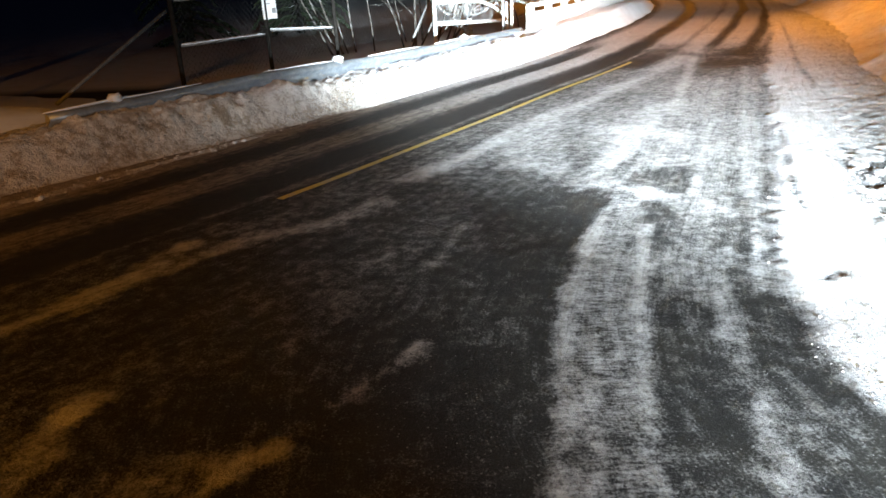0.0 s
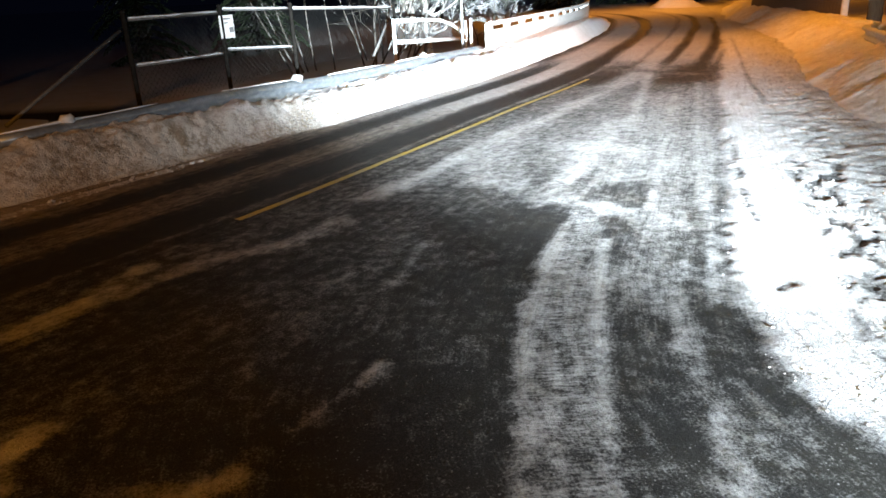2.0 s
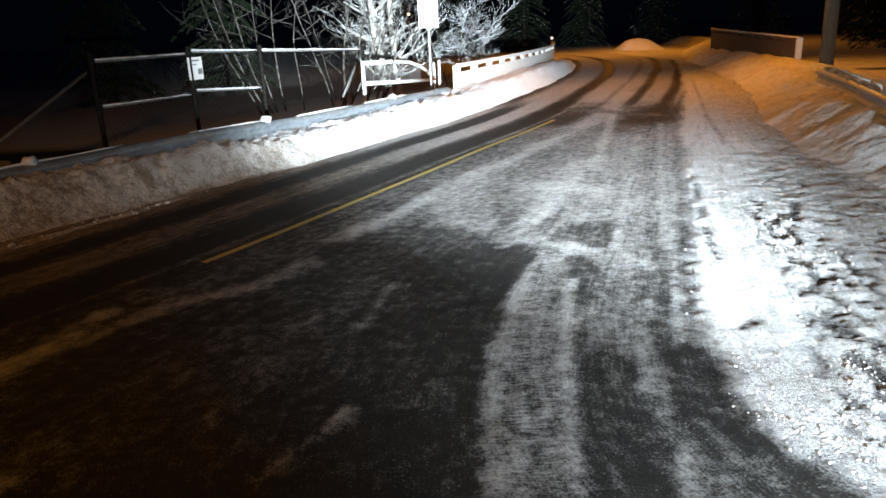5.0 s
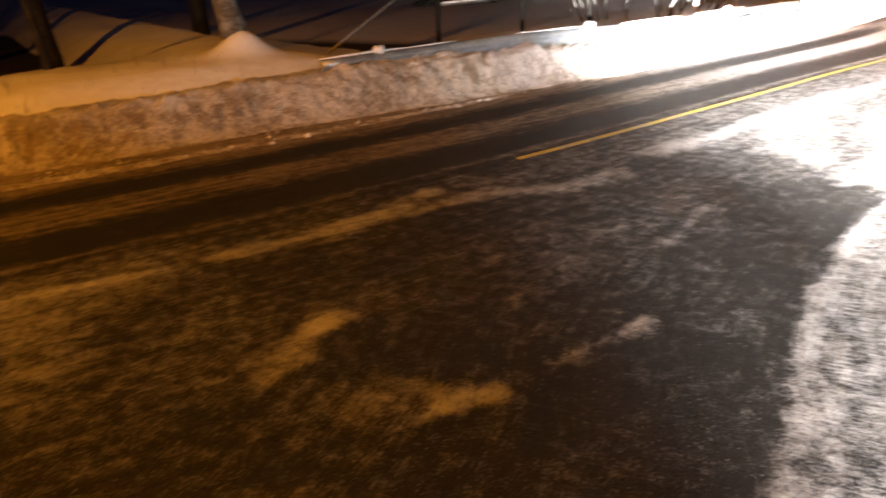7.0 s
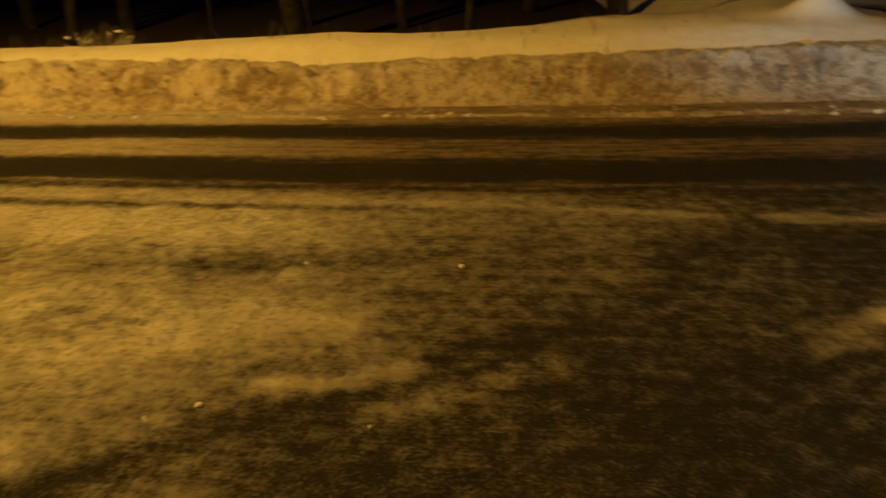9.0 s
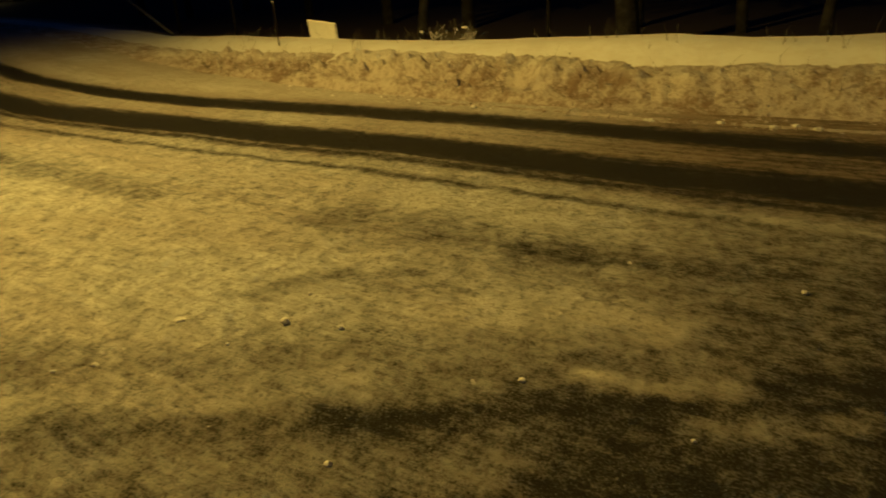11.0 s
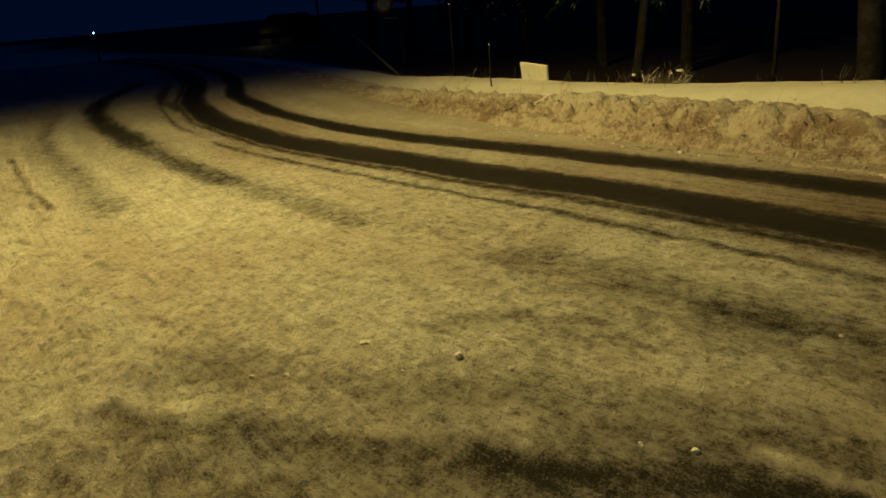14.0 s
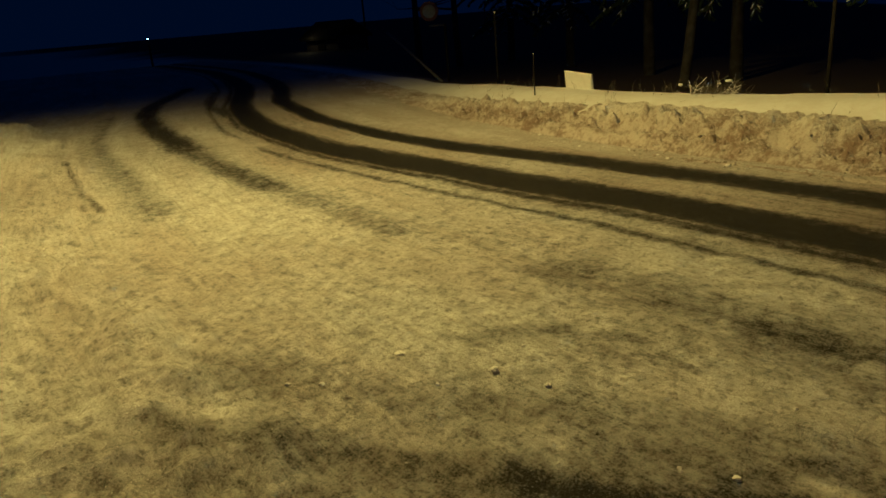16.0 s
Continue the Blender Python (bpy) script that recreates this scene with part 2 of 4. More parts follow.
def sheet(name, x, y, z, material, soft=True):
    """A mesh from grids of coordinates."""
    n, m = x.shape
    mesh = bpy.data.meshes.new(name)
    verts = np.stack([x, y, z], -1).reshape(-1, 3).astype(np.float32)
    i = np.arange(n * m).reshape(n, m)
    faces = np.stack([i[:-1, :-1], i[1:, :-1], i[1:, 1:], i[:-1, 1:]], -1).reshape(-1, 4)
    mesh.vertices.add(len(verts))
    mesh.vertices.foreach_set("co", verts.ravel())
    mesh.loops.add(faces.size)
    mesh.loops.foreach_set("vertex_index", faces.ravel().astype(np.int32))
    mesh.polygons.add(len(faces))
    mesh.polygons.foreach_set("loop_start", (np.arange(len(faces)) * 4).astype(np.int32))
    mesh.update(calc_edges=True)
    mesh.validate()
    if soft:
        mesh.polygons.foreach_set("use_smooth", np.ones(len(mesh.polygons), bool))
    mesh.materials.append(material)
    return new(name, mesh)


def part(name, bm, material, parent=None, label="", soft=False):
    """Links a bmesh as one mesh object, under a thing or a part."""
    mesh = bpy.data.meshes.new(name)
    bmesh.ops.recalc_face_normals(bm, faces=bm.faces)
    bm.to_mesh(mesh)
    bm.free()
    if soft:
        mesh.polygons.foreach_set("use_smooth", np.ones(len(mesh.polygons), bool))
    mesh.materials.append(material)
    ob = new(name, mesh)
    if parent is not None:
        ob.parent = parent
    if label:
        tagged(ob, label)
    return ob


def base(name, where, label, category, group="", kind="", turn=0.0):
    """The Empty at the base of a thing."""
    ob = new(name)
    ob.empty_display_size = 0.1
    ob.matrix_basis = pose(*where, 0, 0, turn)
    return tagged(ob, label, category, group, kind)


def tube(bm, points, radii, sides=8, closed=True):
    """A tapered tube along the points."""
    points = [Vector(p) for p in points]
    rings, side = [], None
    for k, p in enumerate(points):
        ahead = (points[min(k + 1, len(points) - 1)] - points[max(k - 1, 0)]).normalized()
        if side is None:
            side = ahead.orthogonal().normalized()
        side = (side - ahead * side.dot(ahead))
        side = side.normalized() if side.length > 1e-6 else ahead.orthogonal().normalized()
        up = ahead.cross(side)
        r = radii[k] if isinstance(radii, (list, tuple)) else radii
        rings.append([bm.verts.new(p + (side * math.cos(a) + up * math.sin(a)) * r) for a in (2 * math.pi * i / sides for i in range(sides))])
    for a, b in zip(rings, rings[1:]):
        for i in range(sides):
            bm.faces.new((a[i], a[(i + 1) % sides], b[(i + 1) % sides], b[i]))
    if closed and sides > 2:
        bm.faces.new(rings[0][::-1])
        bm.faces.new(rings[-1])
    return rings


def block(bm, low, high, bevel=0.0, turn=None):
    """A box from corner to corner, with rounded edges."""
    size = [b - a for a, b in zip(low, high)]
    mid = [(a + b) / 2 for a, b in zip(low, high)]
    made = bmesh.ops.create_cube(bm, size=1.0, matrix=Matrix.Translation(mid) @ Matrix.Diagonal((*size, 1)))["verts"]
    if bevel:
        edges = {e for v in made for e in v.link_edges}
        made = bmesh.ops.bevel(bm, geom=list(edges), offset=bevel, segments=2, affect="EDGES", profile=0.5)["verts"]
    if turn is not None:
        bmesh.ops.transform(bm, matrix=turn, verts=list({v for v in made}))


def lump(bm, centre, radius, rng, squash=0.7, level=2, rough=0.25):
    """An uneven clod."""
    made = bmesh.ops.create_icosphere(bm, subdivisions=level, radius=1.0)["verts"]
    shift = Vector((rng.uniform(-9, 9), rng.uniform(-9, 9), rng.uniform(-9, 9)))
    for v in made:
        k = 1 + rough * noise.noise(v.co * 1.7 + shift) * 2
        v.co = Vector(centre) + Vector((v.co.x * k * radius, v.co.y * k * radius, v.co.z * k * radius * squash))


# ---- plan: the foot of the snow bank along the road ----
CTRL = [(-56, -45), (-36, -23.5), (-24.6, -13.4), (-16.5, -7.6), (-10.65, -2.85), (-7.25, 1.3), (-3.6, 6.75), (-0.6, 12.2), (2.9, 19.1), (7.8, 33), (9.6, 46), (6, 60), (-6, 80)]


def flowing(points, step=0.1):
    """A smooth line through the points, as places."""
    p = [np.array(q, float) for q in points]
    p = [2 * p[0] - p[1], *p, 2 * p[-1] - p[-2]]
    made = []
    for a, b, c, d in zip(p, p[1:], p[2:], p[3:]):
        n = max(2, int(np.linalg.norm(c - b) / step))
        for u in np.arange(n) / n:
            made.append(0.5 * (2 * b + (c - a) * u + (2 * a - 5 * b + 4 * c - d) * u * u + (3 * b - a - 3 * c + d) * u ** 3))
    return np.array(made + [p[-2]])


LINE = flowing(CTRL)
LONG = np.r_[0, np.cumsum(np.linalg.norm(np.diff(LINE, axis=0), axis=1))]
LONG -= LONG[np.argmin(((LINE - [-4.2, 5.3]) ** 2).sum(1))]
AHEAD = np.gradient(LINE, axis=0)
AHEAD /= np.linalg.norm(AHEAD, axis=1)[:, None]


def along(s, w):
    """Plan places s metres along the foot of the bank and w metres out onto the road."""
    s, w = np.broadcast_arrays(np.asarray(s, float), np.asarray(w, float))
    x, y = np.interp(s, LONG, LINE[:, 0]), np.interp(s, LONG, LINE[:, 1])
    tx, ty = np.interp(s, LONG, AHEAD[:, 0]), np.interp(s, LONG, AHEAD[:, 1])
    size = np.hypot(tx, ty)
    return x + w * ty / size, y - w * tx / size


def spot(s, w, z=0.0):
    x, y = along(s, w)
    return Vector((float(x), float(y), z))


def grade(fine_low, fine_high, low, high, step, growth=1.06, most=2.0):
    """Steps that are fine between two places and widen outside them."""
    inside = list(np.arange(fine_low, fine_high, step))
    up, d = [fine_high], step
    while up[-1] < high:
        d = min(d * growth, most)
        up.append(up[-1] + d)
    down, d = [], step
    while (down[-1] if down else fine_low) > low:
        d = min(d * growth, most)
        down.append((down[-1] if down else fine_low) - d)
    return np.array(down[::-1] + inside + up)


# ---- road with its snow cover ----
EDGE = [(2.65, 2.38), (2.54, 2.82), (2.49, 3.15), (2.54, 3.71), (2.77, 4.67), (3.21, 5.97), (4.34, 9.09), (5.47, 12.43), (8.02, 19.21), (11.0, 27.76), (14.0, 37.0)]
GRID_S = grade(-9.5, 12.0, -58, 82, 0.034)
GRID_W = grade(0.0, 10.5, -0.35, 15.0, 0.034, 1.08, 0.4)
SS, WW = np.meshgrid(GRID_S, GRID_W, indexing="ij")
RX, RY = along(SS, WW)


def lane(w_list, v_list):
    return np.interp(WW, w_list, v_list)


wobble = value_noise(SS * 0.25, WW * 1.5, 1.0, 40, 3) * 0.16
# the wheel tracks swing out from the bank towards the west
SWING = np.interp(SS, [-40, -28, -20, -15.5, -12, -8.7, -6.4, -4], [0.4, 0.75, 1.35, 1.27, 0.85, 0.15, -0.05, 0.0])
WB = WW + wobble - SWING
near_lane = np.interp(WB, [-0.4, 0.28, 0.52, 0.64, 0.74, 1.0, 1.36, 1.68, 1.85, 2.02, 2.16, 2.28, 2.5], [0.85, 0.64, 0.16, -0.1, 0.0, 0.55, 0.58, 0.02, -0.2, 0.0, 0.42, 0.14, 0.2])
near_lane = near_lane + 0.28 * smooth(near_lane, 0.3, 0.5) * np.clip(smooth(-SS, 2, 6) + smooth(SS, 6, 11), 0, 1)
packed = np.interp(WB, [2.1, 2.28, 2.55, 2.64, 2.76, 3.1, 3.6, 4.2, 9], [0.2, 0.74, 0.78, 0.4, 0.82, 0.88, 0.78, 0.86, 0.93])
bare = (0.58 + 0.42 * smooth(-SS, -0.2, 2.6)) * np.interp(WB, [2.2, 2.45, 2.7, 3.1, 4.2, 5.2, 9], [0.2, 0.40, 0.44, 0.38, 0.34, 0.24, 0.26])
frosty = np.interp(WB, [2.2, 2.5, 3.2, 3.6, 4.6, 5.6, 6.5, 9], [0.2, 0.36, 0.50, 0.44, 0.56, 0.50, 0.52, 0.8])
distant = np.interp(WB, [2.2, 2.7, 3.0, 3.4, 4.0, 4.5, 5.0, 5.6, 6.2, 9], [0.15, 0.1, 0.58, 0.58, 0.08, 0.1, 0.6, 0.12, 0.62, 0.9])
tail = smooth(SS + 0.5 * WW + value_noise(RX, RY, 0.8, 50) * 2.2, -2.8, 0.7)
COVER = packed * (1 - tail) + bare * tail
haze = smooth(SS + value_noise(RX, RY, 0.5, 60) * 2.2 + value_noise(RX, RY, 1.8, 65) * 1.6 - 0.15 * WW, 1.6, 5.6)
COVER = COVER * (1 - haze) + frosty * haze
haze = smooth(SS + value_noise(RX, RY, 0.4, 70) * 2.0, 10.5, 13.5)
COVER = COVER * (1 - haze) + distant * haze
side = smooth(WB, 2.18, 2.40)
COVER = near_lane * (1 - side) + COVER * side
curve = WB - np.interp(SS, [15, 26, 41], [0, 0.1, 1.1]) * smooth(WB, 2.2, 3.4)
bent = np.interp(curve, [-0.4, 0.0, 0.3, 0.6, 1.4, 1.62, 1.75, 1.9, 2.1, 2.6, 2.75, 2.9, 3.22, 3.38, 3.52, 3.68, 4.1, 4.25, 4.4, 4.55, 4.72, 4.85, 5.1, 9], [0.3, 0.1, 0.3, 0.78, 0.76, 0.2, 0.05, 0.2, 0.74, 0.76, 0.5, 0.74, 0.74, 0.22, 0.2, 0.72, 0.7, 0.2, 0.22, 0.7, 0.35, 0.5, 0.8, 0.9])
beyond = smooth(SS, 13.0, 17.0)
COVER = COVER * (1 - beyond) + (bent * (1 - smooth(SS, 40, 50)) + 0.85 * smooth(SS, 40, 50)) * beyond
CHOP = value_noise(RX, RY, 2.2, 90) * 0.35


def stroke(points, width, value, ragged=1.0):
    """Lays a band of more or less snow along a line."""
    global COVER
    line = flowing(points, 0.06)
    low, high = line.min(0) - width * 2.5, line.max(0) + width * 2.5
    near = (RX > low[0]) & (RX < high[0]) & (RY > low[1]) & (RY < high[1])
    px, py = RX[near], RY[near]
    best = np.full(px.shape, 1e9)
    for qx, qy in line:
        best = np.minimum(best, (px - qx) ** 2 + (py - qy) ** 2)
    fray = value_noise(px, py, 2.2, 110) + 0.8 * value_noise(SS[near] * 1.2, WW[near] * 7, 1.0, 115, 3)
    edge = np.sqrt(best) + fray * width * 1.5 * ragged
    weight = (1 - smooth(edge, 0.0, width * 1.35)) * (0.85 + 0.5 * value_noise(px, py, 5.0, 118))
    COVER[near] = COVER[near] * (1 - weight) + value * weight


# wheel tracks on the packed snow
stroke([(-5.54, -3.02), (-6.55, -4.34), (-7.88, -6.10), (-9.0, -7.3)], 0.24, 0.56, 0.5)
stroke([(-7.4, -5.45), (-8.6, -6.9), (-10.16, -8.63), (-13.65, -12.14), (-17.25, -14.86), (-22.35, -17.34)], 0.30, 0.34, 0.2)
stroke([(-10.1, -8.56), (-13.65, -12.14), (-17.25, -14.86), (-22.35, -17.34)], 0.34, 0.12, 0.15)
stroke([(-14.55, -10.65), (-17.22, -12.92), (-20.59, -14.97)], 0.2, 0.25, 0.2)
stroke([(-10.23, -7.32), (-12.06, -9.72), (-15.02, -12.44), (-18.33, -14.47)], 0.26, 1.05, 0.3)
stroke([(-5.69, -4.82), (-7.45, -6.96), (-10.08, -9.95), (-13.91, -13.33)], 0.168, 0.95, 0.25)
stroke([(-9.80, -9.72), (-12.12, -11.89), (-16.19, -14.98)], 0.2, 1.1, 0.2)
stroke([(-6.0, -6.0), (-8.2, -8.4), (-11.0, -11.3), (-14.6, -14.1)], 0.26, 0.58, 0.5)
stroke([(-6.18, -6.93), (-7.32, -8.36), (-8.95, -10.1)], 0.07, 0.45, 0.2)
stroke([(-6.39, -7.02), (-7.51, -8.43), (-10.24, -11.24), (-13.74, -14.45)], 0.08, 1.1, 0.15)
# scraped band that runs on past the verge, and the thinner cover beside it
stroke([(-2.80, -3.15), (-2.70, -2.32), (-2.67, -1.38), (-2.62, -0.8)], 0.30, 0.62, 0.7)
stroke([(-3.45, -1.75), (-3.56, -1.21), (-3.5, -0.8)], 0.12, 0.62, 0.8)
stroke([(-2.2, -3.1), (-2.13, -2.57), (-2.12, -1.78), (-2.06, -1.05), (-2.04, -0.51)], 0.17, 0.46, 0.7)
stroke([(-2.08, -1.25), (-2.04, -0.51), (-2.00, 0.11), (-1.96, 0.88), (-1.90, 1.55)], 0.15, 0.2, 0.5)
stroke([(-1.80, -2.4), (-1.72, -1.5), (-1.70, -0.6)], 0.13, 0.62, 0.6)
# treaded band
stroke([(-4.57, -1.32), (-3.88, -0.25), (-3.31, 0.72), (-2.83, 1.56), (-2.40, 2.18)], 0.30, 0.58, 1.0)
stroke([(-3.75, -0.05), (-3.45, 0.45), (-2.95, 1.40), (-2.50, 2.05)], 0.17, 0.36, 0.9)
stroke([(-2.95, -0.75), (-2.86, -0.09), (-2.56, 0.45)], 0.22, 0.92, 0.8)
stroke([(-2.25, -0.05), (-2.12, 0.22), (-2.05, 0.55)], 0.10, 1.0, 0.6)
stroke([(-1.79, 0.28), (-1.75, 0.77), (-1.71, 1.15)], 0.09, 0.62, 0.5)
# packed ridge along the middle
stroke([(-4.3, 1.0), (-3.73, 1.78), (-3.13, 2.50), (-2.59, 3.16)], 0.09, 0.95, 0.8)
stroke([(-2.40, 3.45), (-2.05, 3.85), (-1.66, 4.49), (-1.52, 5.08)], 0.15, 0.85, 1.1)
stroke([(-1.48, 4.62), (-1.12, 5.14), (-0.55, 5.60), (-0.20, 6.10)], 0.16, 0.65, 0.8)
stroke([(0.05, 6.85), (0.64, 7.83), (1.05, 8.5)], 0.15, 0.80, 0.7)
stroke([(0.91, 8.49), (1.63, 9.75), (3.40, 12.76), (5.37, 16.75)], 0.19, 0.72, 0.9)
# loose patches
stroke([(-1.21, 2.55), (-1.21, 2.93)], 0.12, 0.95, 1.1)
stroke([(-1.24, 2.37), (-1.23, 2.59)], 0.14, 0.55, 0.8)
stroke([(-0.61, 2.33), (-0.32, 2.51), (-0.12, 2.57)], 0.22, 0.46, 0.9)
stroke([(-0.30, 2.44), (-0.12, 2.57)], 0.11, 0.95, 1.1)
stroke([(0.07, 2.89), (0.30, 3.22), (0.44, 3.45)], 0.075, 0.62, 1.2)
stroke([(0.39, 4.52), (0.62, 5.39)], 0.11, 0.5, 1.2)
stroke([(-0.26, 3.49), (-0.12, 4.02)], 0.14, 0.36, 0.9)
stroke([(-0.01, 4.62), (0.34, 5.12)], 0.2, 0.36, 0.9)
# wheel track of loose snow, its sharp edges and tread
stroke([(1.27, 2.2), (1.30, 2.60), (1.45, 3.63), (1.60, 4.35), (1.77, 5.19), (2.10, 6.20)], 0.24, 0.62, 0.35)
stroke([(1.09, 2.30), (1.13, 2.70), (1.24, 3.60), (1.38, 4.30), (1.62, 5.20), (1.95, 6.1)], 0.085, 0.78, 0.8)
stroke([(2.15, 6.9), (2.75, 7.3), (3.1, 7.2)], 0.34, 0.58, 1.0)
stroke([(1.47, 2.30), (1.52, 2.75), (1.66, 3.60), (1.80, 4.35), (2.02, 5.30)], 0.07, 0.85, 0.4)
stroke([(1.30, 2.30), (1.36, 2.9), (1.44, 3.5)], 0.05, 0.30, 0.6)
stroke([(1.80, 6.5), (2.55, 8.45), (3.27, 10.21)], 0.22, 0.72, 1.0)
stroke([(2.45, 8.75), (2.95, 8.35), (3.20, 7.95)], 0.34, 0.72, 1.0)
stroke([(2.20, 6.2), (2.45, 5.95), (2.62, 5.65)], 0.20, 0.78, 1.0)
stroke([(1.5, 6.9), (1.2, 7.6), (1.6, 9.2)], 0.34, 0.56, 1.0)
# bare wheel track and the grey frost beside it
stroke([(1.60, 2.2), (1.66, 2.60), (1.90, 3.40), (2.06, 4.05)], 0.24, 0.20, 0.5)
stroke([(2.09, 4.3), (2.33, 5.08), (2.96, 6.79), (4.07, 9.99)], 0.3, 0.52, 0.8)
stroke([(1.95, 2.3), (2.02, 2.75), (2.08, 3.25), (2.22, 4.16)], 0.11, 0.60, 0.8)
stroke([(2.25, 2.5), (2.25, 3.0), (2.33, 3.6)], 0.14, 0.34, 0.8)
stroke([(2.60, 6.08), (3.33, 8.28), (4.79, 12.66)], 0.07, 0.66, 0.25)
stroke([(3.03, 6.00), (3.92, 8.81), (5.64, 13.98)], 0.08, 0.7, 0.25)
stroke([(3.28, 9.75), (4.73, 14.32), (7.03, 21.72)], 0.12, 0.75, 0.25)
stroke([(2.48, 4.12), (2.94, 5.54), (3.83, 8.16), (5.29, 12.49)], 0.07, 0.64, 0.25)
# shadow across the lane, put into the cover as thinner, darker snow
stroke([(4.5, 17.4), (5.92, 15.2)], 0.36, 0.36, 0.8)

# soft verge on the near side of the lane
edge_y = np.array([q[1] for q in EDGE])
edge_x = np.array([q[0] for q in EDGE])
rag = value_noise(RX, RY, 1.3, 130) * 0.22 + value_noise(RX, RY, 7.0, 135) * 0.14
past = RX - np.interp(RY, edge_y, edge_x) + rag
verge = smooth(past, -0.10, 0.16) * smooth(RY, 1.0, 1.6)


def nearness(points, width):
    """1 on a line, fading to 0 at that width."""
    line = flowing(points, 0.06)
    best = np.full(RX.shape, 1e9)
    near = (RX > line[:, 0].min() - width) & (RX < line[:, 0].max() + width) & (RY > line[:, 1].min() - width) & (RY < line[:, 1].max() + width)
    found = best[near]
    for qx, qy in line:
        found = np.minimum(found, (RX[near] - qx) ** 2 + (RY[near] - qy) ** 2)
    best[near] = found
    return 1 - smooth(np.sqrt(best), 0, width)


# a trodden row of holes, a tyre's rut and a few single holes in the verge
holes = value_noise(RY * 4.5 + past, (past - rag) * 12.0 + RY * 0.6, 1.0, 140, 3, 0.65)
row = nearness([(2.95, 2.8), (3.05, 3.10), (3.25, 3.56), (3.64, 4.34), (3.94, 5.10), (4.10, 5.95), (4.5, 7.2)], 0.42)
rut = nearness([(3.31, 5.55), (3.50, 6.29), (4.19, 8.40), (4.5, 9.4)], 0.07) * smooth(value_noise(RX, RY, 2.4, 170, 3), -0.12, 0.05)
single = nearness([(2.92, 4.18), (3.0, 4.28)], 0.10) + 0.8 * nearness([(2.84, 3.72), (2.88, 3.80)], 0.06)
far_rut = nearness([(5.6, 10.9), (5.95, 11.9), (6.47, 13.67), (7.85, 17.67), (9.88, 23.64)], 0.10)
pit = np.clip(row * smooth(holes, -0.04, 0.10) + 0.6 * smooth(past, 0.35, 1.0) * smooth(holes, 0.07, 0.20) + rut + single * smooth(holes, -0.1, 0.02), 0, 1) * verge
COVER = COVER * (1 - verge) + (1.05 - 0.62 * pit - 0.4 * far_rut) * verge
TREAD = nearness([(1.27, 2.2), (1.45, 3.63), (1.77, 5.19), (2.10, 6.20)], 0.40) + 0.7 * nearness([(2.45, 4.0), (3.2, 6.4), (4.6, 10.5)], 0.5) * smooth(-past, -0.2, 0.2)
COVER = np.clip(COVER + CHOP * np.clip(1.2 - COVER, 0, 1), 0, 1.1)

clods = value_noise(RX, RY, 3.2, 150, 4, 0.6)
prints = smooth(value_noise(RX, RY, 2.6, 160, 2), 0.08, 0.24)
trod = smooth(past, 0.55, 1.1)
DEPTH = 0.010 * np.clip(COVER, 0, 1) + 0.006 * value_noise(RX, RY, 9, 180) + 0.05 * (1 - tail) * side * value_noise(RX, RY, 3.5, 185, 5, 0.65)
DEPTH = DEPTH + verge * (0.022 + 0.03 * smooth(past, 0, 0.8) + clods * 0.018 * trod + 0.010 * clods + 0.022 * value_noise(RX, RY, 9.0, 155, 3) * (0.3 + 0.7 * trod) - 0.012 * prints * trod - 0.012 * pit)
down = ((RX + 10.0) * -0.66 + (RY + 12.4) * -0.75, (RX + 10.0) * 0.75 + (RY + 12.4) * -0.66)
pile = np.exp(-(down[0] / 4.2) ** 4 - ((down[1] - 0.85 + value_noise(RX, RY, 0.6, 178) * 1.6) / 1.35) ** 4)
DEPTH = DEPTH + pile * (0.36 + 1.0 * value_noise(RX, RY, 1.7, 175, 5, 0.68))
deposit = smooth(WW + value_noise(RX, RY, 1.5, 176) * 0.8, 6.0, 6.5) * smooth(-SS, 3.0, 4.2)
DEPTH = DEPTH + deposit * (0.035 + 0.30 * value_noise(RX, RY, 2.4, 177, 5, 0.7))
COVER = np.maximum(COVER, 1.1 * smooth(pile, 0.15, 0.4))
DEPTH = DEPTH + 0.02 * (1 - side) * smooth(0.15 - WB, 0, 0.3)
DIRT = np.clip(0.85 * (1 - smooth(WB, 1.9, 2.6)) * (1 - 0.95 * smooth(SS, 4.5, 9)) * (1 - 0.6 * smooth(-SS, 2, 6)) + 0.18 + value_noise(RX, RY, 1.1, 190) * 0.35 + (value_noise(RX, RY, 0.45, 195) * 0.6 + value_noise(SS * 0.35, WW * 2.2, 1.0, 197, 3) * 0.7) * (1 - tail), 0, 1)
DIRT = DIRT * (1 - 0.8 * verge) + 0.15 * verge * prints * trod

bend = smooth(WW, 3.9, 4.8) * smooth(SS, -2.0, -0.5)
road = sheet("road", RX, RY, DEPTH, ROAD)
tagged(road, "dark icy asphalt road with packed snow and wheel tracks", "road", kind="structure")
mesh = road.data
for name, values in (("cover", COVER), ("dirt", DIRT), ("turn", bend), ("tread", TREAD)):
    mesh.attributes.new(name, "FLOAT", "POINT").data.foreach_set("value", values.ravel().astype(np.float32))
mesh.attributes.new("track", "FLOAT_VECTOR", "POINT").data.foreach_set("vector", np.stack([SS, WW, 0 * SS], -1).ravel().astype(np.float32))
mesh.attributes.new("lane_way", "FLOAT_VECTOR", "POINT").data.foreach_set("vector", np.stack([RY, past - rag, 0 * SS], -1).ravel().astype(np.float32))

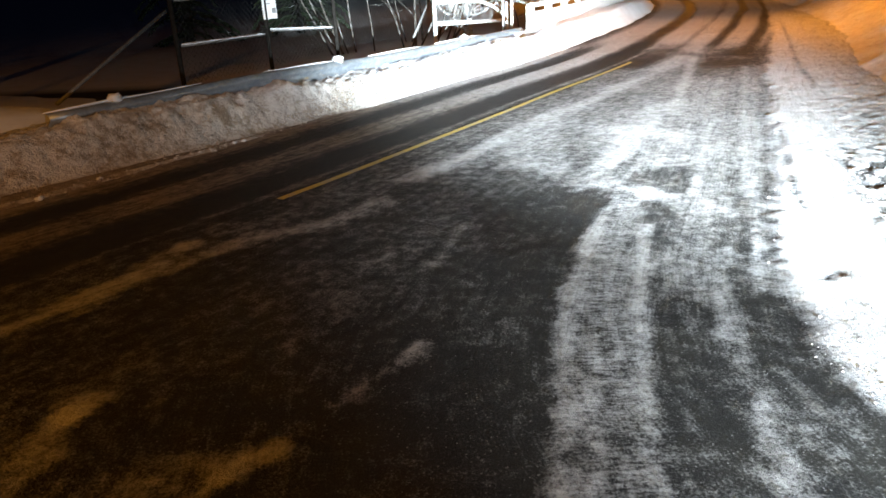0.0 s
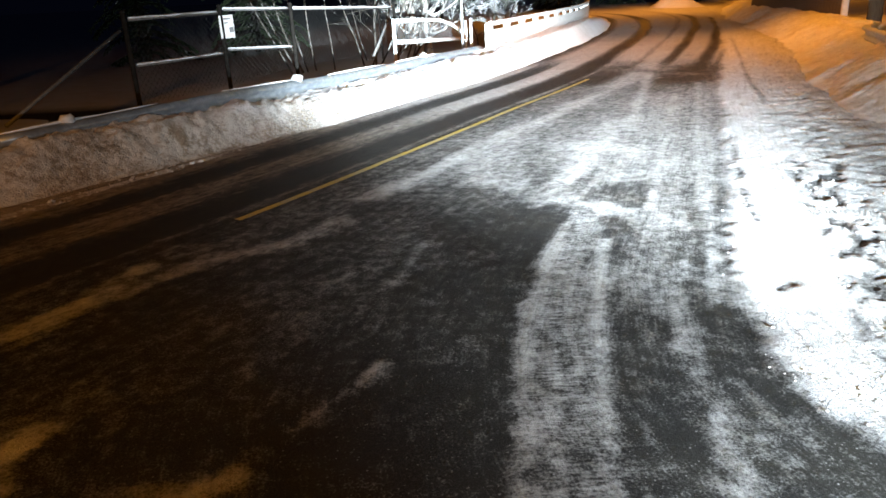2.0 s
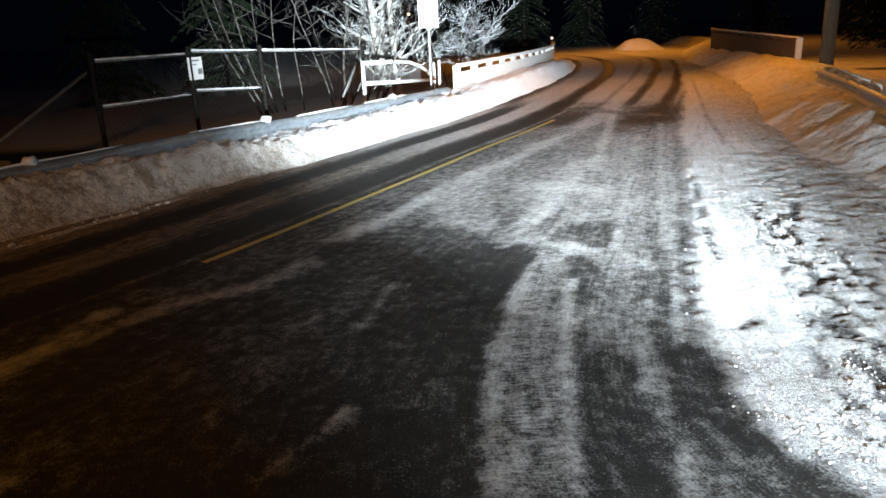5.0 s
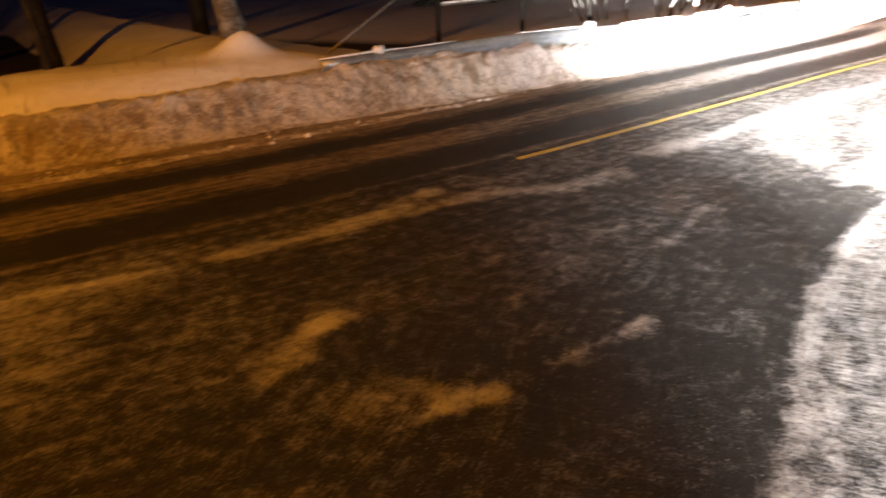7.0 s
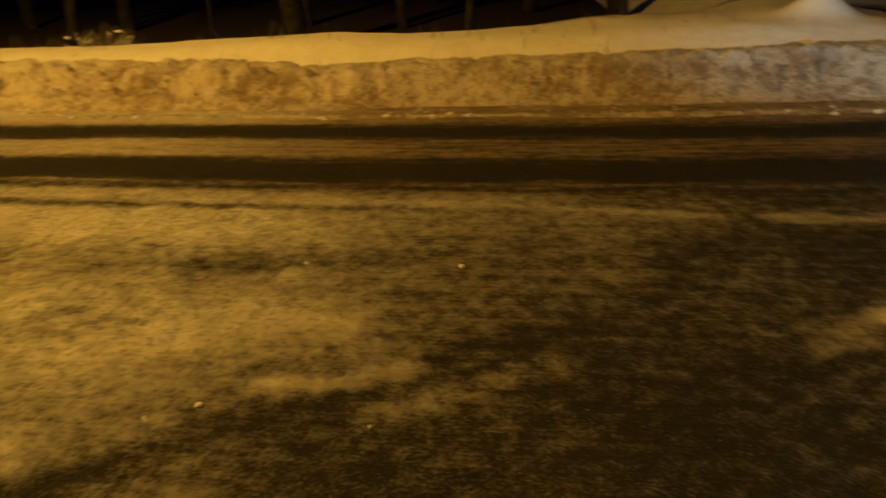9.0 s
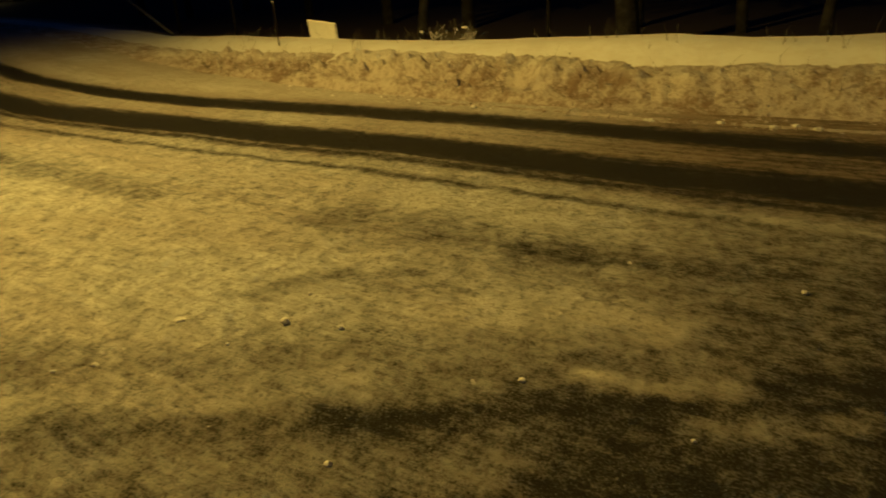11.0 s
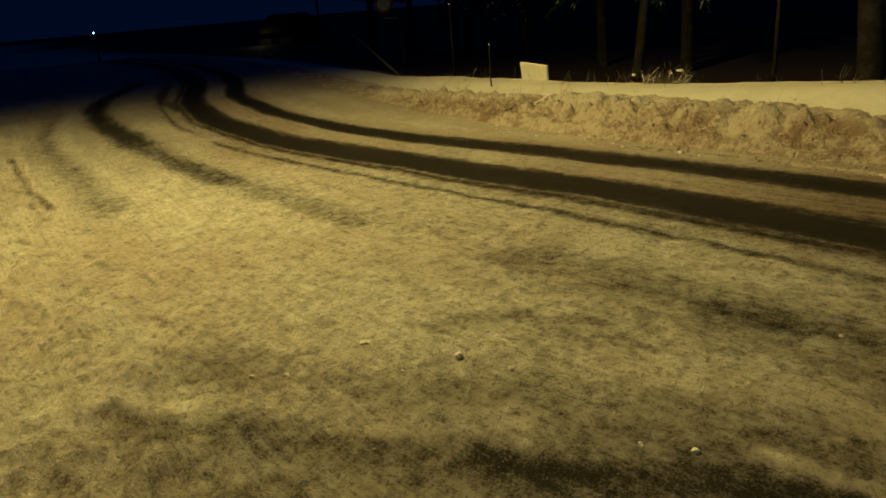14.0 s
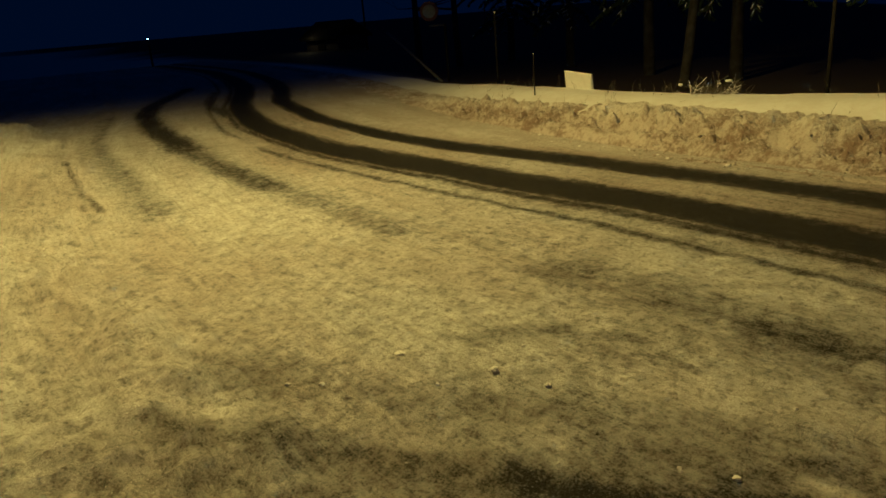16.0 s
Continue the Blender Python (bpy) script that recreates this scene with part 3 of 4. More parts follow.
# ---- ground sheet, ploughed bank, snow field behind it ----
reach = grade(-44, 44, -1500, 1500, 1.0, 1.25, 200)
gx, gy = np.meshgrid(reach, reach, indexing="ij")
ground = sheet("ground", gx, gy, -0.12 + 0 * gx, POWDER)
mark = LINE[::8]
turned = AHEAD[::8]
flat_x, flat_y = gx.ravel(), gy.ravel()
nearest = np.array([np.argmin((mark[:, 0] - u) ** 2 + (mark[:, 1] - v) ** 2) for u, v in zip(flat_x, flat_y)])
behind = -((flat_x - mark[nearest, 0]) * turned[nearest, 1] - (flat_y - mark[nearest, 1]) * turned[nearest, 0])
# ground turns near-black 2 to 3 m behind the bank
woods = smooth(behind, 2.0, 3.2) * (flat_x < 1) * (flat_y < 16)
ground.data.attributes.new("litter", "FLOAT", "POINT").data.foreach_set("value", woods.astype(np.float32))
tagged(ground, "snowy ground turning near-black behind the bank", "ground", kind="structure")


def crest(s):
    """Height of the ploughed bank along the road."""
    return np.interp(s, [-60, -24, -17, -12.5, -10, -8, -6, -4.7, -3, 0, 2, 3.5, 7, 12, 16, 23, 31, 38, 80], [0.0, 0.0, 0.03, 0.20, 0.32, 0.41, 0.40, 0.34, 0.40, 0.44, 0.48, 0.50, 0.38, 0.37, 0.46, 0.53, 0.45, 0.04, 0.04])


def toe(s):
    """How far behind the edge of the road the bank begins to climb."""
    return np.interp(s, [-14, -9, -5, -2, 1, 3, 5, 8], [0.05, 0.12, 0.20, 0.28, 0.30, 0.10, -0.05, -0.18])


bs = grade(-13, 12, -58, 82, 0.035)
bw = np.r_[np.arange(0.30, -1.25, -0.028), -1.35, -1.6]
BS, BW = np.meshgrid(bs, bw, indexing="ij")
bx, by = along(BS, BW + value_noise(BS, 0 * BS, 0.7, 200) * 0.18)
climb = smooth(-BW, toe(BS), toe(BS) + 0.62)
chunk = value_noise(bx, by, 1.6, 210, 6, 0.68) * 0.30 + np.abs(value_noise(bx, by, 3.8, 220, 4, 0.65)) * 0.24 - 0.04 + value_noise(bx, by, 8.0, 222, 3) * 0.12
west = smooth(-BS, 3.5, 7.0) * (1 - smooth(-BS, 13, 16))
shelf = smooth(-BW, 0.10, 0.28) * 0.5 + smooth(-BW, 0.46, 0.64) * 0.5
climb = climb * (1 - west * 0.8) + shelf * west * 0.8
ragged = (np.abs(value_noise(bx, by, 3.0, 225, 5, 0.75)) * 0.55 - 0.04) * west * smooth(-BW, 0.15, 0.4) * (1 - smooth(-BW, 0.75, 1.1))
bz = crest(BS) * climb + ragged + chunk * smooth(-BW, toe(BS), toe(BS) + 0.4) * (1 - 0.6 * smooth(-BW, 0.8, 1.2)) * (0.8 + 0.5 * west) * (1 - 0.85 * smooth(BS, 29, 36))
bz = bz - 0.03 + 0.05 * smooth(-BW, -0.3, 0.0) - 0.25 * smooth(-BW, 1.2, 1.6)
bank = sheet("snow_bank", bx, by, bz, BANK)
# bank colour turns whiter from 4 to 9 m along and towards the crest
whitened = np.clip(smooth(BS + value_noise(bx, by, 0.8, 230) * 3, 4.0, 9.0) + 0.45 * smooth(bz, crest(BS) * 0.75, crest(BS) * 1.15), 0, 1)
bank.data.attributes.new("clean", "FLOAT", "POINT").data.foreach_set("value", whitened.ravel().astype(np.float32))
tagged(bank, "grubby ploughed snow bank with chunks along the road edge", "snow bank", kind="structure")


def field(s, w):
    """Height of the snow field behind the bank."""
    s, w = np.asarray(s, float), np.asarray(w, float)
    back = -w
    top = np.interp(s, [-60, -26, -20, -14.5, -11.7, -9.3, -7, -5, -2.4, 0, 1.4, 2.6, 4.5, 8, 20, 80], [-0.2, -0.02, 0.08, 0.30, 0.40, 0.45, 0.51, 0.58, 0.59, 0.62, 0.64, 0.56, 0.0, -0.25, -0.2, -0.2])
    rise = smooth(back, 0.7, 1.8) * top + (1 - smooth(back, 0.7, 1.8)) * (crest(s) - 0.10)
    drop = smooth(back, 2.8, 8) * 1.5 * smooth(-s, -3, 3) + smooth(back, 2.1, 4.4) * 1.1 * smooth(-s, 1, 5)
    x, y = along(s, w)
    return rise - drop + value_noise(x, y, 0.5, 240) * 0.10 + value_noise(x, y, 2.5, 250) * 0.03


fs = grade(-14, 16, -58, 82, 0.12)
fw = -np.r_[np.arange(0.75, 4.0, 0.10), np.geomspace(4.1, 45, 40)]
FS, FW = np.meshgrid(fs, fw, indexing="ij")
fx, fy = along(FS, FW)
fz = field(FS, FW) - 0.12 * (1 - smooth(-FW, 0.75, 1.0))
skirt = np.exp(-(((fx + 5.55) ** 2 + (fy - 8.1) ** 2) / 0.35 ** 2)) * 0.32
snow_field = sheet("snow_field", fx, fy, fz + skirt, POWDER)
# field turns near-black farther back, along a ragged edge
floor_mask = smooth(-FW + value_noise(fx, fy, 0.9, 260) * 2.2, 2.4, 3.6) * smooth(-FS, -1.5, 2.0)
snow_field.data.attributes.new("litter", "FLOAT", "POINT").data.foreach_set("value", floor_mask.ravel().astype(np.float32))
tagged(snow_field, "drifted snow giving way to near-black ground", "snow", kind="structure")

# snow bank on the far right, under the second guard rail
right_line = flowing([(6.0, 4.0), (7.2, 8.0), (8.1, 10.9), (9.2, 13.6), (11.1, 19.0), (13.4, 27.0), (17.3, 41), (22, 52), (24, 64)], 0.06)
ahead = np.gradient(right_line, axis=0)
ahead /= np.linalg.norm(ahead, axis=1)[:, None]
out = np.r_[np.arange(-1.9, 1.2, 0.045), 1.4, 2.0, 4.0, 9.0]
rx = right_line[:, 0:1] + out[None, :] * ahead[:, 1:2]
ry = right_line[:, 1:2] - out[None, :] * ahead[:, 0:1]
foot = value_noise(rx, ry, 0.5, 305, 3) * 1.6
grow = smooth(np.arange(len(right_line)) * 0.06, 0.0, 6.0)[:, None]
rz = smooth(out[None, :] + foot * 0.5, -1.9, 0.0) * 0.62 * grow - smooth(out, 0.4, 1.4)[None, :] * 0.2 * grow
rz = rz + (value_noise(rx, ry, 1.2, 300, 5, 0.6) * 0.18 + np.abs(value_noise(rx, ry, 4.5, 310, 4, 0.7)) * 0.10 + 0.05 * value_noise(rx, ry, 12, 315, 2)) * smooth(out, -1.7, -0.8)[None, :] * grow - 0.03
right_bank = sheet("snow_bank_far", rx, ry, rz, LUMPY)
tagged(right_bank, "heaped snow bank sloping up to a guard rail", "snow bank", kind="structure")

# mound of snow where the road bends out of sight
mx, my = np.meshgrid(np.linspace(8, 26, 90), np.linspace(46, 60, 60), indexing="ij")
mz = 0.85 * np.exp(-((mx - 17.0) / 1.35) ** 4 - ((my - 53) / 2.4) ** 2) + value_noise(mx, my, 0.9, 320) * 0.3 * np.exp(-((mx - 17) / 6) ** 2 - ((my - 53) / 4) ** 2) - 0.1
mound = sheet("snow_mound", mx, my, mz, POWDER)
tagged(mound, "low rounded mound of cleared snow at the bend", "snow mound", kind="structure")

# ---- yellow line along the middle of the road ----
ls = np.arange(2.35, 12.5, 0.12)
lw = np.array([-0.042, 0.042])
LS, LW = np.meshgrid(ls, lw, indexing="ij")
lx, ly = along(LS, 2.36 + LW + value_noise(LS, 0 * LS, 0.4, 330) * 0.03)
marking = sheet("road_marking", lx, ly, 0.014 + 0 * lx, YELLOW)
tagged(marking, "worn yellow centre line partly hidden by frost", "road marking", kind="structure")


# ---- guard rails ----
def guard_rail(points, top, label, post_every=4.0, snow=True):
    """A steel W-beam rail along places, with posts and a ridge of snow on it."""
    thing = base("guard_rail", (*points[0], 0), label, "guard rail")
    origin = Vector((*points[0], 0))
    shape = [(0.0, 0.155), (0.03, 0.15), (0.075, 0.105), (0.075, 0.075), (0.015, 0.03), (0.0, 0.0), (0.015, -0.03), (0.075, -0.075), (0.075, -0.105), (0.03, -0.15), (0.0, -0.155)]
    pts = flowing(points, 0.4)
    tan = np.gradient(pts, axis=0)
    tan /= np.linalg.norm(tan, axis=1)[:, None]
    heights = np.interp(np.linspace(0, 1, len(pts)), np.linspace(0, 1, len(top)), top)
    bm = bmesh.new()
    rows = []
    for p, t, z in zip(pts, tan, heights):
        n = Vector((t[1], -t[0], 0))
        rows.append([bm.verts.new(Vector((*p, z - 0.155)) - origin + n * d + Vector((0, 0, h))) for d, h in shape])
    for a, b in zip(rows, rows[1:]):
        for k in range(len(shape) - 1):
            bm.faces.new((a[k], a[k + 1], b[k + 1], b[k]))
    beam = part("beam", bm, STEEL, thing, "bluish galvanised steel beam", True)
    thick = beam.modifiers.new("sheet", "SOLIDIFY")
    thick.thickness = 0.006
    rng = random.Random(7)
    step = max(1, int(post_every / 0.4))
    for k in range(2, len(pts), step):
        bm = bmesh.new()
        block(bm, (-0.05, -0.03, -0.3), (0.05, 0.03, heights[k] - 0.03), 0.006)
        post = part("post", bm, STEEL, thing)
        back = Vector((-tan[k][1], tan[k][0], 0)) * 0.07
        post.matrix_basis = Matrix.Translation(Vector((*pts[k], 0)) - origin + back) @ pose(0, 0, 0, 0, 0, math.degrees(math.atan2(tan[k][1], tan[k][0])))
        bm = bmesh.new()
        lump(bm, (0, 0, 0), 0.10, rng, 0.7)
        cap = part("snow_cap", bm, POWDER, thing, "small cap of snow on the post", True)
        cap.matrix_basis = Matrix.Translation(Vector((*pts[k], heights[k] + 0.02)) - origin + back * 0.6)
    if snow:
        k = 0
        while k < len(pts) - 5:
            n = rng.randint(3, 7)
            bm = bmesh.new()
            ridge, thick = [], []
            for i in range(k, min(k + n, len(pts))):
                p, t, z = pts[i], tan[i], heights[i]
                ridge.append(Vector((*p, z + 0.010 * rng.random())) - origin + Vector((-t[1], t[0], 0)) * (0.045 + 0.02 * rng.random()))
                thick.append(0.010 + 0.018 * rng.random() if k < i < k + n - 1 else 0.006)
            tube(bm, ridge, thick, 7)
            part("snow_ridge", bm, POWDER, thing, "thin patch of snow along the top", True)
            k += n + rng.randint(0, 2)
    return thing


guard_rail([tuple(spot(s, -1.0).xy) for s in (2.1, 4, 6.5, 10, 14.6)], (0.64, 0.66, 0.58, 0.57, 0.56), "grey-blue steel guard rail half buried in a snow bank")
guard_rail([(9.6, 15.6), (8.56, 12.85), (7.55, 10.3), (6.7, 8.2)], (0.80, 0.82, 0.82, 0.82), "dark steel guard rail with snow caps on its posts", 1.0)


# ---- white railing of the bridge ----
def railing():
    s0, s1, step = 15.3, 40.0, 1.55
    origin = spot(s0, -0.95)
    thing = base("bridge_railing", origin, "white painted railing with posts and rails along the bend", "railing")
    stations = np.arange(s0, s1, step)
    for name, low, high, deep in (("top_rail", 0.99, 1.10, 0.05), ("middle_rail", 0.60, 0.88, 0.03), ("lower_rail", 0.26, 0.59, 0.035)):
        bm = bmesh.new()
        rows = []
        for s in np.arange(s0, s1 - step + 0.01, 0.5):
            rows.append([bm.verts.new(spot(s, -0.95 + d, z) - origin) for d, z in ((-deep, low), (deep, low), (deep, high), (-deep, high))])
        for a, b in zip(rows, rows[1:]):
            for k in range(4):
                bm.faces.new((a[k], a[(k + 1) % 4], b[(k + 1) % 4], b[k]))
        bm.faces.new(rows[0])
        bm.faces.new(rows[-1][::-1])
        part(name, bm, WHITEPAINT, thing)
    for s in stations:
        bm = bmesh.new()
        block(bm, (-0.05, -0.19, -0.1), (0.05, 0.19, 1.06), 0.012)
        post = part("post", bm, WHITEPAINT, thing)
        way = spot(float(s) + 0.1, -0.98) - spot(float(s), -0.98)
        post.matrix_basis = Matrix.Translation(spot(float(s), -0.98) - origin) @ pose(0, 0, 0, 0, 0, math.degrees(math.atan2(way.y, way.x)) - 90)


railing()


# ---- chain-link fence behind the guard rail ----
def wire_mesh(bm, a, b, low, high, gap=0.085, thick=0.0022):
    """Diagonal wires filling the upright panel over the line a-b; low and high are heights at both ends."""
    a, b = Vector(a), Vector(b)
    length = (b - a).length
    way = (b - a) / length

    def place(u, v):
        k = u / length
        z0, z1 = low[0] + (low[1] - low[0]) * k, high[0] + (high[1] - high[0]) * k
        return a + way * u + Vector((0, 0, z0 + (z1 - z0) * v))

    tall = (high[0] - low[0] + high[1] - low[1]) / 2
    for lean in (1, -1):
        u = -tall
        while u < length + tall:
            u0, u1, v0, v1 = u, u + lean * tall, 0.0, 1.0
            if lean < 0:
                u0, u1 = u, u - tall
            ends = []
            for side in (0.0, length):
                if (u0 - side) * (u1 - side) < 0:
                    ends.append((side, (side - u0) / (u1 - u0)))
            pair = [(u0, v0), (u1, v1)]
            pair = [q for q in pair if 0 <= q[0] <= length] + ends
            if len(pair) >= 2:
                tube(bm, [place(*pair[0]), place(*pair[1])], thick, 3, False)
            u += gap * 1.414


def fence():
    stops = [(-4.34, 12.0), (-3.42, 14.1), (-2.47, 15.95), (-0.55, 19.8)]
    ground_z = [0.30, 0.32, 0.45, 0.42]
    tops = [1.76, 1.77, 1.73, 1.55]
    origin = Vector((*stops[1], 0))
    thing = base("chain_link_fence", origin, "dark chain-link gate and fence with frosty rails", "fence")
    rng = random.Random(3)
    top_ends = ((1.71, 1.72), (1.77, 1.70), (1.70, 1.55))
    middle_ends = ((0.98, 0.97), (1.04, 0.92))
    for (x, y), z, top in zip(stops, ground_z, tops):
        bm = bmesh.new()
        tube(bm, [Vector((x, y, z - 1.2)) - origin, Vector((x, y, top + 0.06)) - origin], 0.042, 10)
        tube(bm, [Vector((x, y, top + 0.06)) - origin, Vector((x, y, top + 0.10)) - origin], [0.056, 0.02], 10)
        part("post", bm, DARKPOST, thing, soft=True)
    for k in range(3):
        a, b = Vector((*stops[k], 0)), Vector((*stops[k + 1], 0))
        way = (b - a).normalized() * 0.09
        bm = bmesh.new()
        low, high = top_ends[k]
        tube(bm, [a + way - origin + Vector((0, 0, low)), b - way - origin + Vector((0, 0, high))], 0.024, 8)
        rail = part("top_rail", bm, DULLPIPE, thing, "frosted top rail", True)
        bm = bmesh.new()
        pts = [a + way + (b - a - way * 2) * (i / 14) - origin + Vector((0, 0, low + (high - low) * i / 14 + 0.024)) for i in range(15)]
        tube(bm, pts, [0.016 + 0.012 * rng.random() for _ in pts], 6)
        part("snow_ridge", bm, TWIGSNOW, thing, "line of snow on the rail", True)
        if k < 2:
            low, high = middle_ends[k]
            bm = bmesh.new()
            tube(bm, [a + way - origin + Vector((0, 0, low)), b - way - origin + Vector((0, 0, high))], 0.022, 8)
            part("middle_rail", bm, DULLPIPE, thing, soft=True)
            bm = bmesh.new()
            pts = [a + way + (b - a - way * 2) * (i / 14) - origin + Vector((0, 0, low + (high - low) * i / 14 + 0.022)) for i in range(15)]
            tube(bm, pts, [0.015 + 0.012 * rng.random() for _ in pts], 6)
            part("snow_ridge", bm, TWIGSNOW, thing, "line of snow on the rail", True)
        bm = bmesh.new()
        wire_mesh(bm, a + way - origin, b - way - origin, (ground_z[k] + 0.05, ground_z[k + 1] + 0.05), (tops[k] - 0.03, tops[k + 1] - 0.03))
        part("wire_mesh", bm, WIRE, thing, "chain-link wire mesh")
    for a, b in (((-5.24, 9.73, 0.45), (-4.38, 11.87, 1.55)), ((-1.10, 18.6, 0.35), (-0.60, 19.7, 1.48))):
        bm = bmesh.new()
        tube(bm, [Vector(a) - origin, Vector(b) - origin], 0.03, 8)
        part("brace", bm, DULLPIPE, thing, "slanting pipe brace", True)
    # latch between the gate leaves
    bm = bmesh.new()
    block(bm, (-0.16, -0.03, -0.05), (0.02, 0.03, 0.05), 0.008)
    latch = part("latch", bm, DARKPOST, thing)
    latch.matrix_basis = pose(0, 0, 1.05, 0, 0, 65)


fence()


def notice():
    a, b = Vector((-3.46, 14.03, 0)), Vector((-3.27, 14.39, 0))
    out = Vector((0.88, -0.47, 0)) * 0.03
    thing = base("notice_sheet", a + Vector((0, 0, 1.25)) + out, "white notice sheet hung on the fence", "notice")
    turn = pose(0, 0, 0, 0, 0, math.degrees(math.atan2(b.y - a.y, b.x - a.x)))
    bm = bmesh.new()
    block(bm, (0, -0.004, 0), (0.37, 0.004, 0.42), 0.002)
    board = part("board", bm, PAPER, thing)
    board.matrix_basis = turn
    for low, high in (((0.05, -0.0075, 0.34), (0.30, -0.0045, 0.37)), ((0.05, -0.0075, 0.27), (0.22, -0.0045, 0.29)), ((0.24, -0.0075, 0.10), (0.35, -0.0045, 0.20))):
        bm = bmesh.new()
        block(bm, low, high)
        bar = part("print_bar", bm, INK, thing, "grey bar of unreadable print")
        bar.matrix_basis = turn


notice()


def low_gate():
    """Low white pipe gate with wire mesh, its top rail bending down at one end."""
    a, d = Vector((-0.45, 18.0, 0)), (Vector((1.40, 22.0, 0)) - Vector((-0.45, 18.0, 0))).normalized()
    thing = base("pipe_gate", a, "low white pipe gate with wire mesh beside the road", "gate")
    path = [(0, 1.27), (1.6, 1.22), (2.6, 1.16), (3.3, 1.02), (3.9, 0.82), (4.3, 0.62)]
    bm = bmesh.new()
    tube(bm, [d * u + Vector((0, 0, z)) for u, z in path], 0.05, 10)
    part("top_rail", bm, WHITEPAINT, thing, soft=True)
    bm = bmesh.new()
    tube(bm, [d * u + Vector((0, 0, z)) for u, z in ((0, 0.78), (2.2, 0.66), (4.4, 0.55))], 0.05, 10)
    part("bottom_rail", bm, WHITEPAINT, thing, soft=True)
    for u, z in ((0.0, 1.32), (4.35, 1.05), (4.75, 1.1)):
        bm = bmesh.new()
        tube(bm, [d * u + Vector((0, 0, 0.0)), d * u + Vector((0, 0, z))], 0.045, 10)
        part("post", bm, WHITEPAINT, thing, soft=True)
    bm = bmesh.new()
    wire_mesh(bm, Vector((0, 0, 0)), d * 3.4, (0.78, 0.6), (1.24, 1.0), 0.08, 0.003)
    part("wire_mesh", bm, PIPE, thing, "white-lit wire mesh")


low_gate()


def road_sign():
    where = Vector((1.25, 20.4, 0.2))
    thing = base("road_sign", where, "white rectangular road sign on a grey post", "road sign")
    bm = bmesh.new()
    tube(bm, [(0, 0, -0.3), (0, 0, 2.75)], 0.035, 10)
    part("post", bm, PIPE, thing, soft=True)
    bm = bmesh.new()
    block(bm, (-0.27, -0.05, 1.84), (0.27, -0.035, 2.72), 0.006)
    plate = part("plate", bm, PAPER, thing, "plain white back of the plate")
    for z in (2.05, 2.5):
        bm = bmesh.new()
        block(bm, (-0.06, -0.036, z), (0.06, 0.045, z + 0.05), 0.005)
        part("clamp", bm, STEEL, thing)


road_sign()


def board_fence():
    """Dark board panel with a pale frame, far along the road."""
    a, b = Vector((12.95, 22.97, 0.10)), Vector((15.1, 35.2, 0.34))
    way = b - a
    thing = base("board_fence", a, "dark board fence with a pale snowy top rail", "fence")
    count = 40
    rng = random.Random(11)
    bm0 = bmesh.new()
    block(bm0, (0.01, -0.012, 0.15), (way.length / count - 0.01, 0.012, 1.02), 0.003)
    first = part("board", bm0, BOARD, thing)
    turn = pose(0, 0, 0, 0, -math.degrees(math.asin(way.z / way.length)), math.degrees(math.atan2(way.y, way.x)))
    first.matrix_basis = turn
    for k in range(1, count):
        copy = first.copy()
        scene.collection.objects.link(copy)
        copy.matrix_basis = Matrix.Translation(way * (k / count) + Vector((0, 0, rng.uniform(-0.015, 0.015)))) @ turn
    for name, low, high, mat in (("top_rail", 1.03, 1.12, BOARD), ("snow_ridge", 1.122, 1.17, POWDER)):
        bm = bmesh.new()
        block(bm, (0, -0.05, low), (way.length, 0.05, high), 0.015)
        part(name, bm, mat, thing).matrix_basis = turn
    bm = bmesh.new()
    block(bm, (-0.2, -0.09, -0.2), (-0.065, 0.09, 1.16), 0.02)
    part("end_post", bm, WHITEPAINT, thing, "pale snow-crusted end post").matrix_basis = turn
    for k in (0.0, 0.25, 0.5, 0.75, 1.0):
        bm = bmesh.new()
        block(bm, (-0.06, -0.075, -0.4), (0.06, -0.015, 1.028), 0.006)
        part("post", bm, BOARD, thing).matrix_basis = Matrix.Translation(way * k) @ turn


board_fence()


# ---- trees ----
def limb(bm, start, way, length, radius, rng, depth, droop=0.0, snow=None, sides=6):
    """A branch that wanders and splits into thinner ones."""
    pts, radii = [Vector(start)], [radius]
    way = Vector(way).normalized()
    steps = max(3, min(7, int(length / 0.35)))
    for k in range(steps):
        way = (way + Vector((rng.gauss(0, 0.13), rng.gauss(0, 0.13), rng.gauss(0.03, 0.10) - droop * 0.12))).normalized()
        pts.append(pts[-1] + way * length / steps)
        radii.append(max(0.003, radius * (1 - 0.8 * (k + 1) / steps)))
    tube(bm, pts, radii, sides)
    if snow is not None and radius < 0.06:
        top = [p + Vector((0, 0, r * 0.8 + 0.002)) for p, r in zip(pts, radii)]
        tube(snow, top, [r * 0.6 + 0.002 for r in radii], 4, False)
    if depth > 0:
        for _ in range(rng.randint(3, 5)):
            k = rng.randint(1, steps)
            side = Vector((rng.uniform(-1, 1), rng.uniform(-1, 1), rng.uniform(-0.1, 0.9))).normalized()
            limb(bm, pts[k], way * 0.7 + side * 0.8, length * rng.uniform(0.45, 0.7), max(0.004, radii[k] * 0.65), rng, depth - 1, droop, snow, max(3, sides - 2))


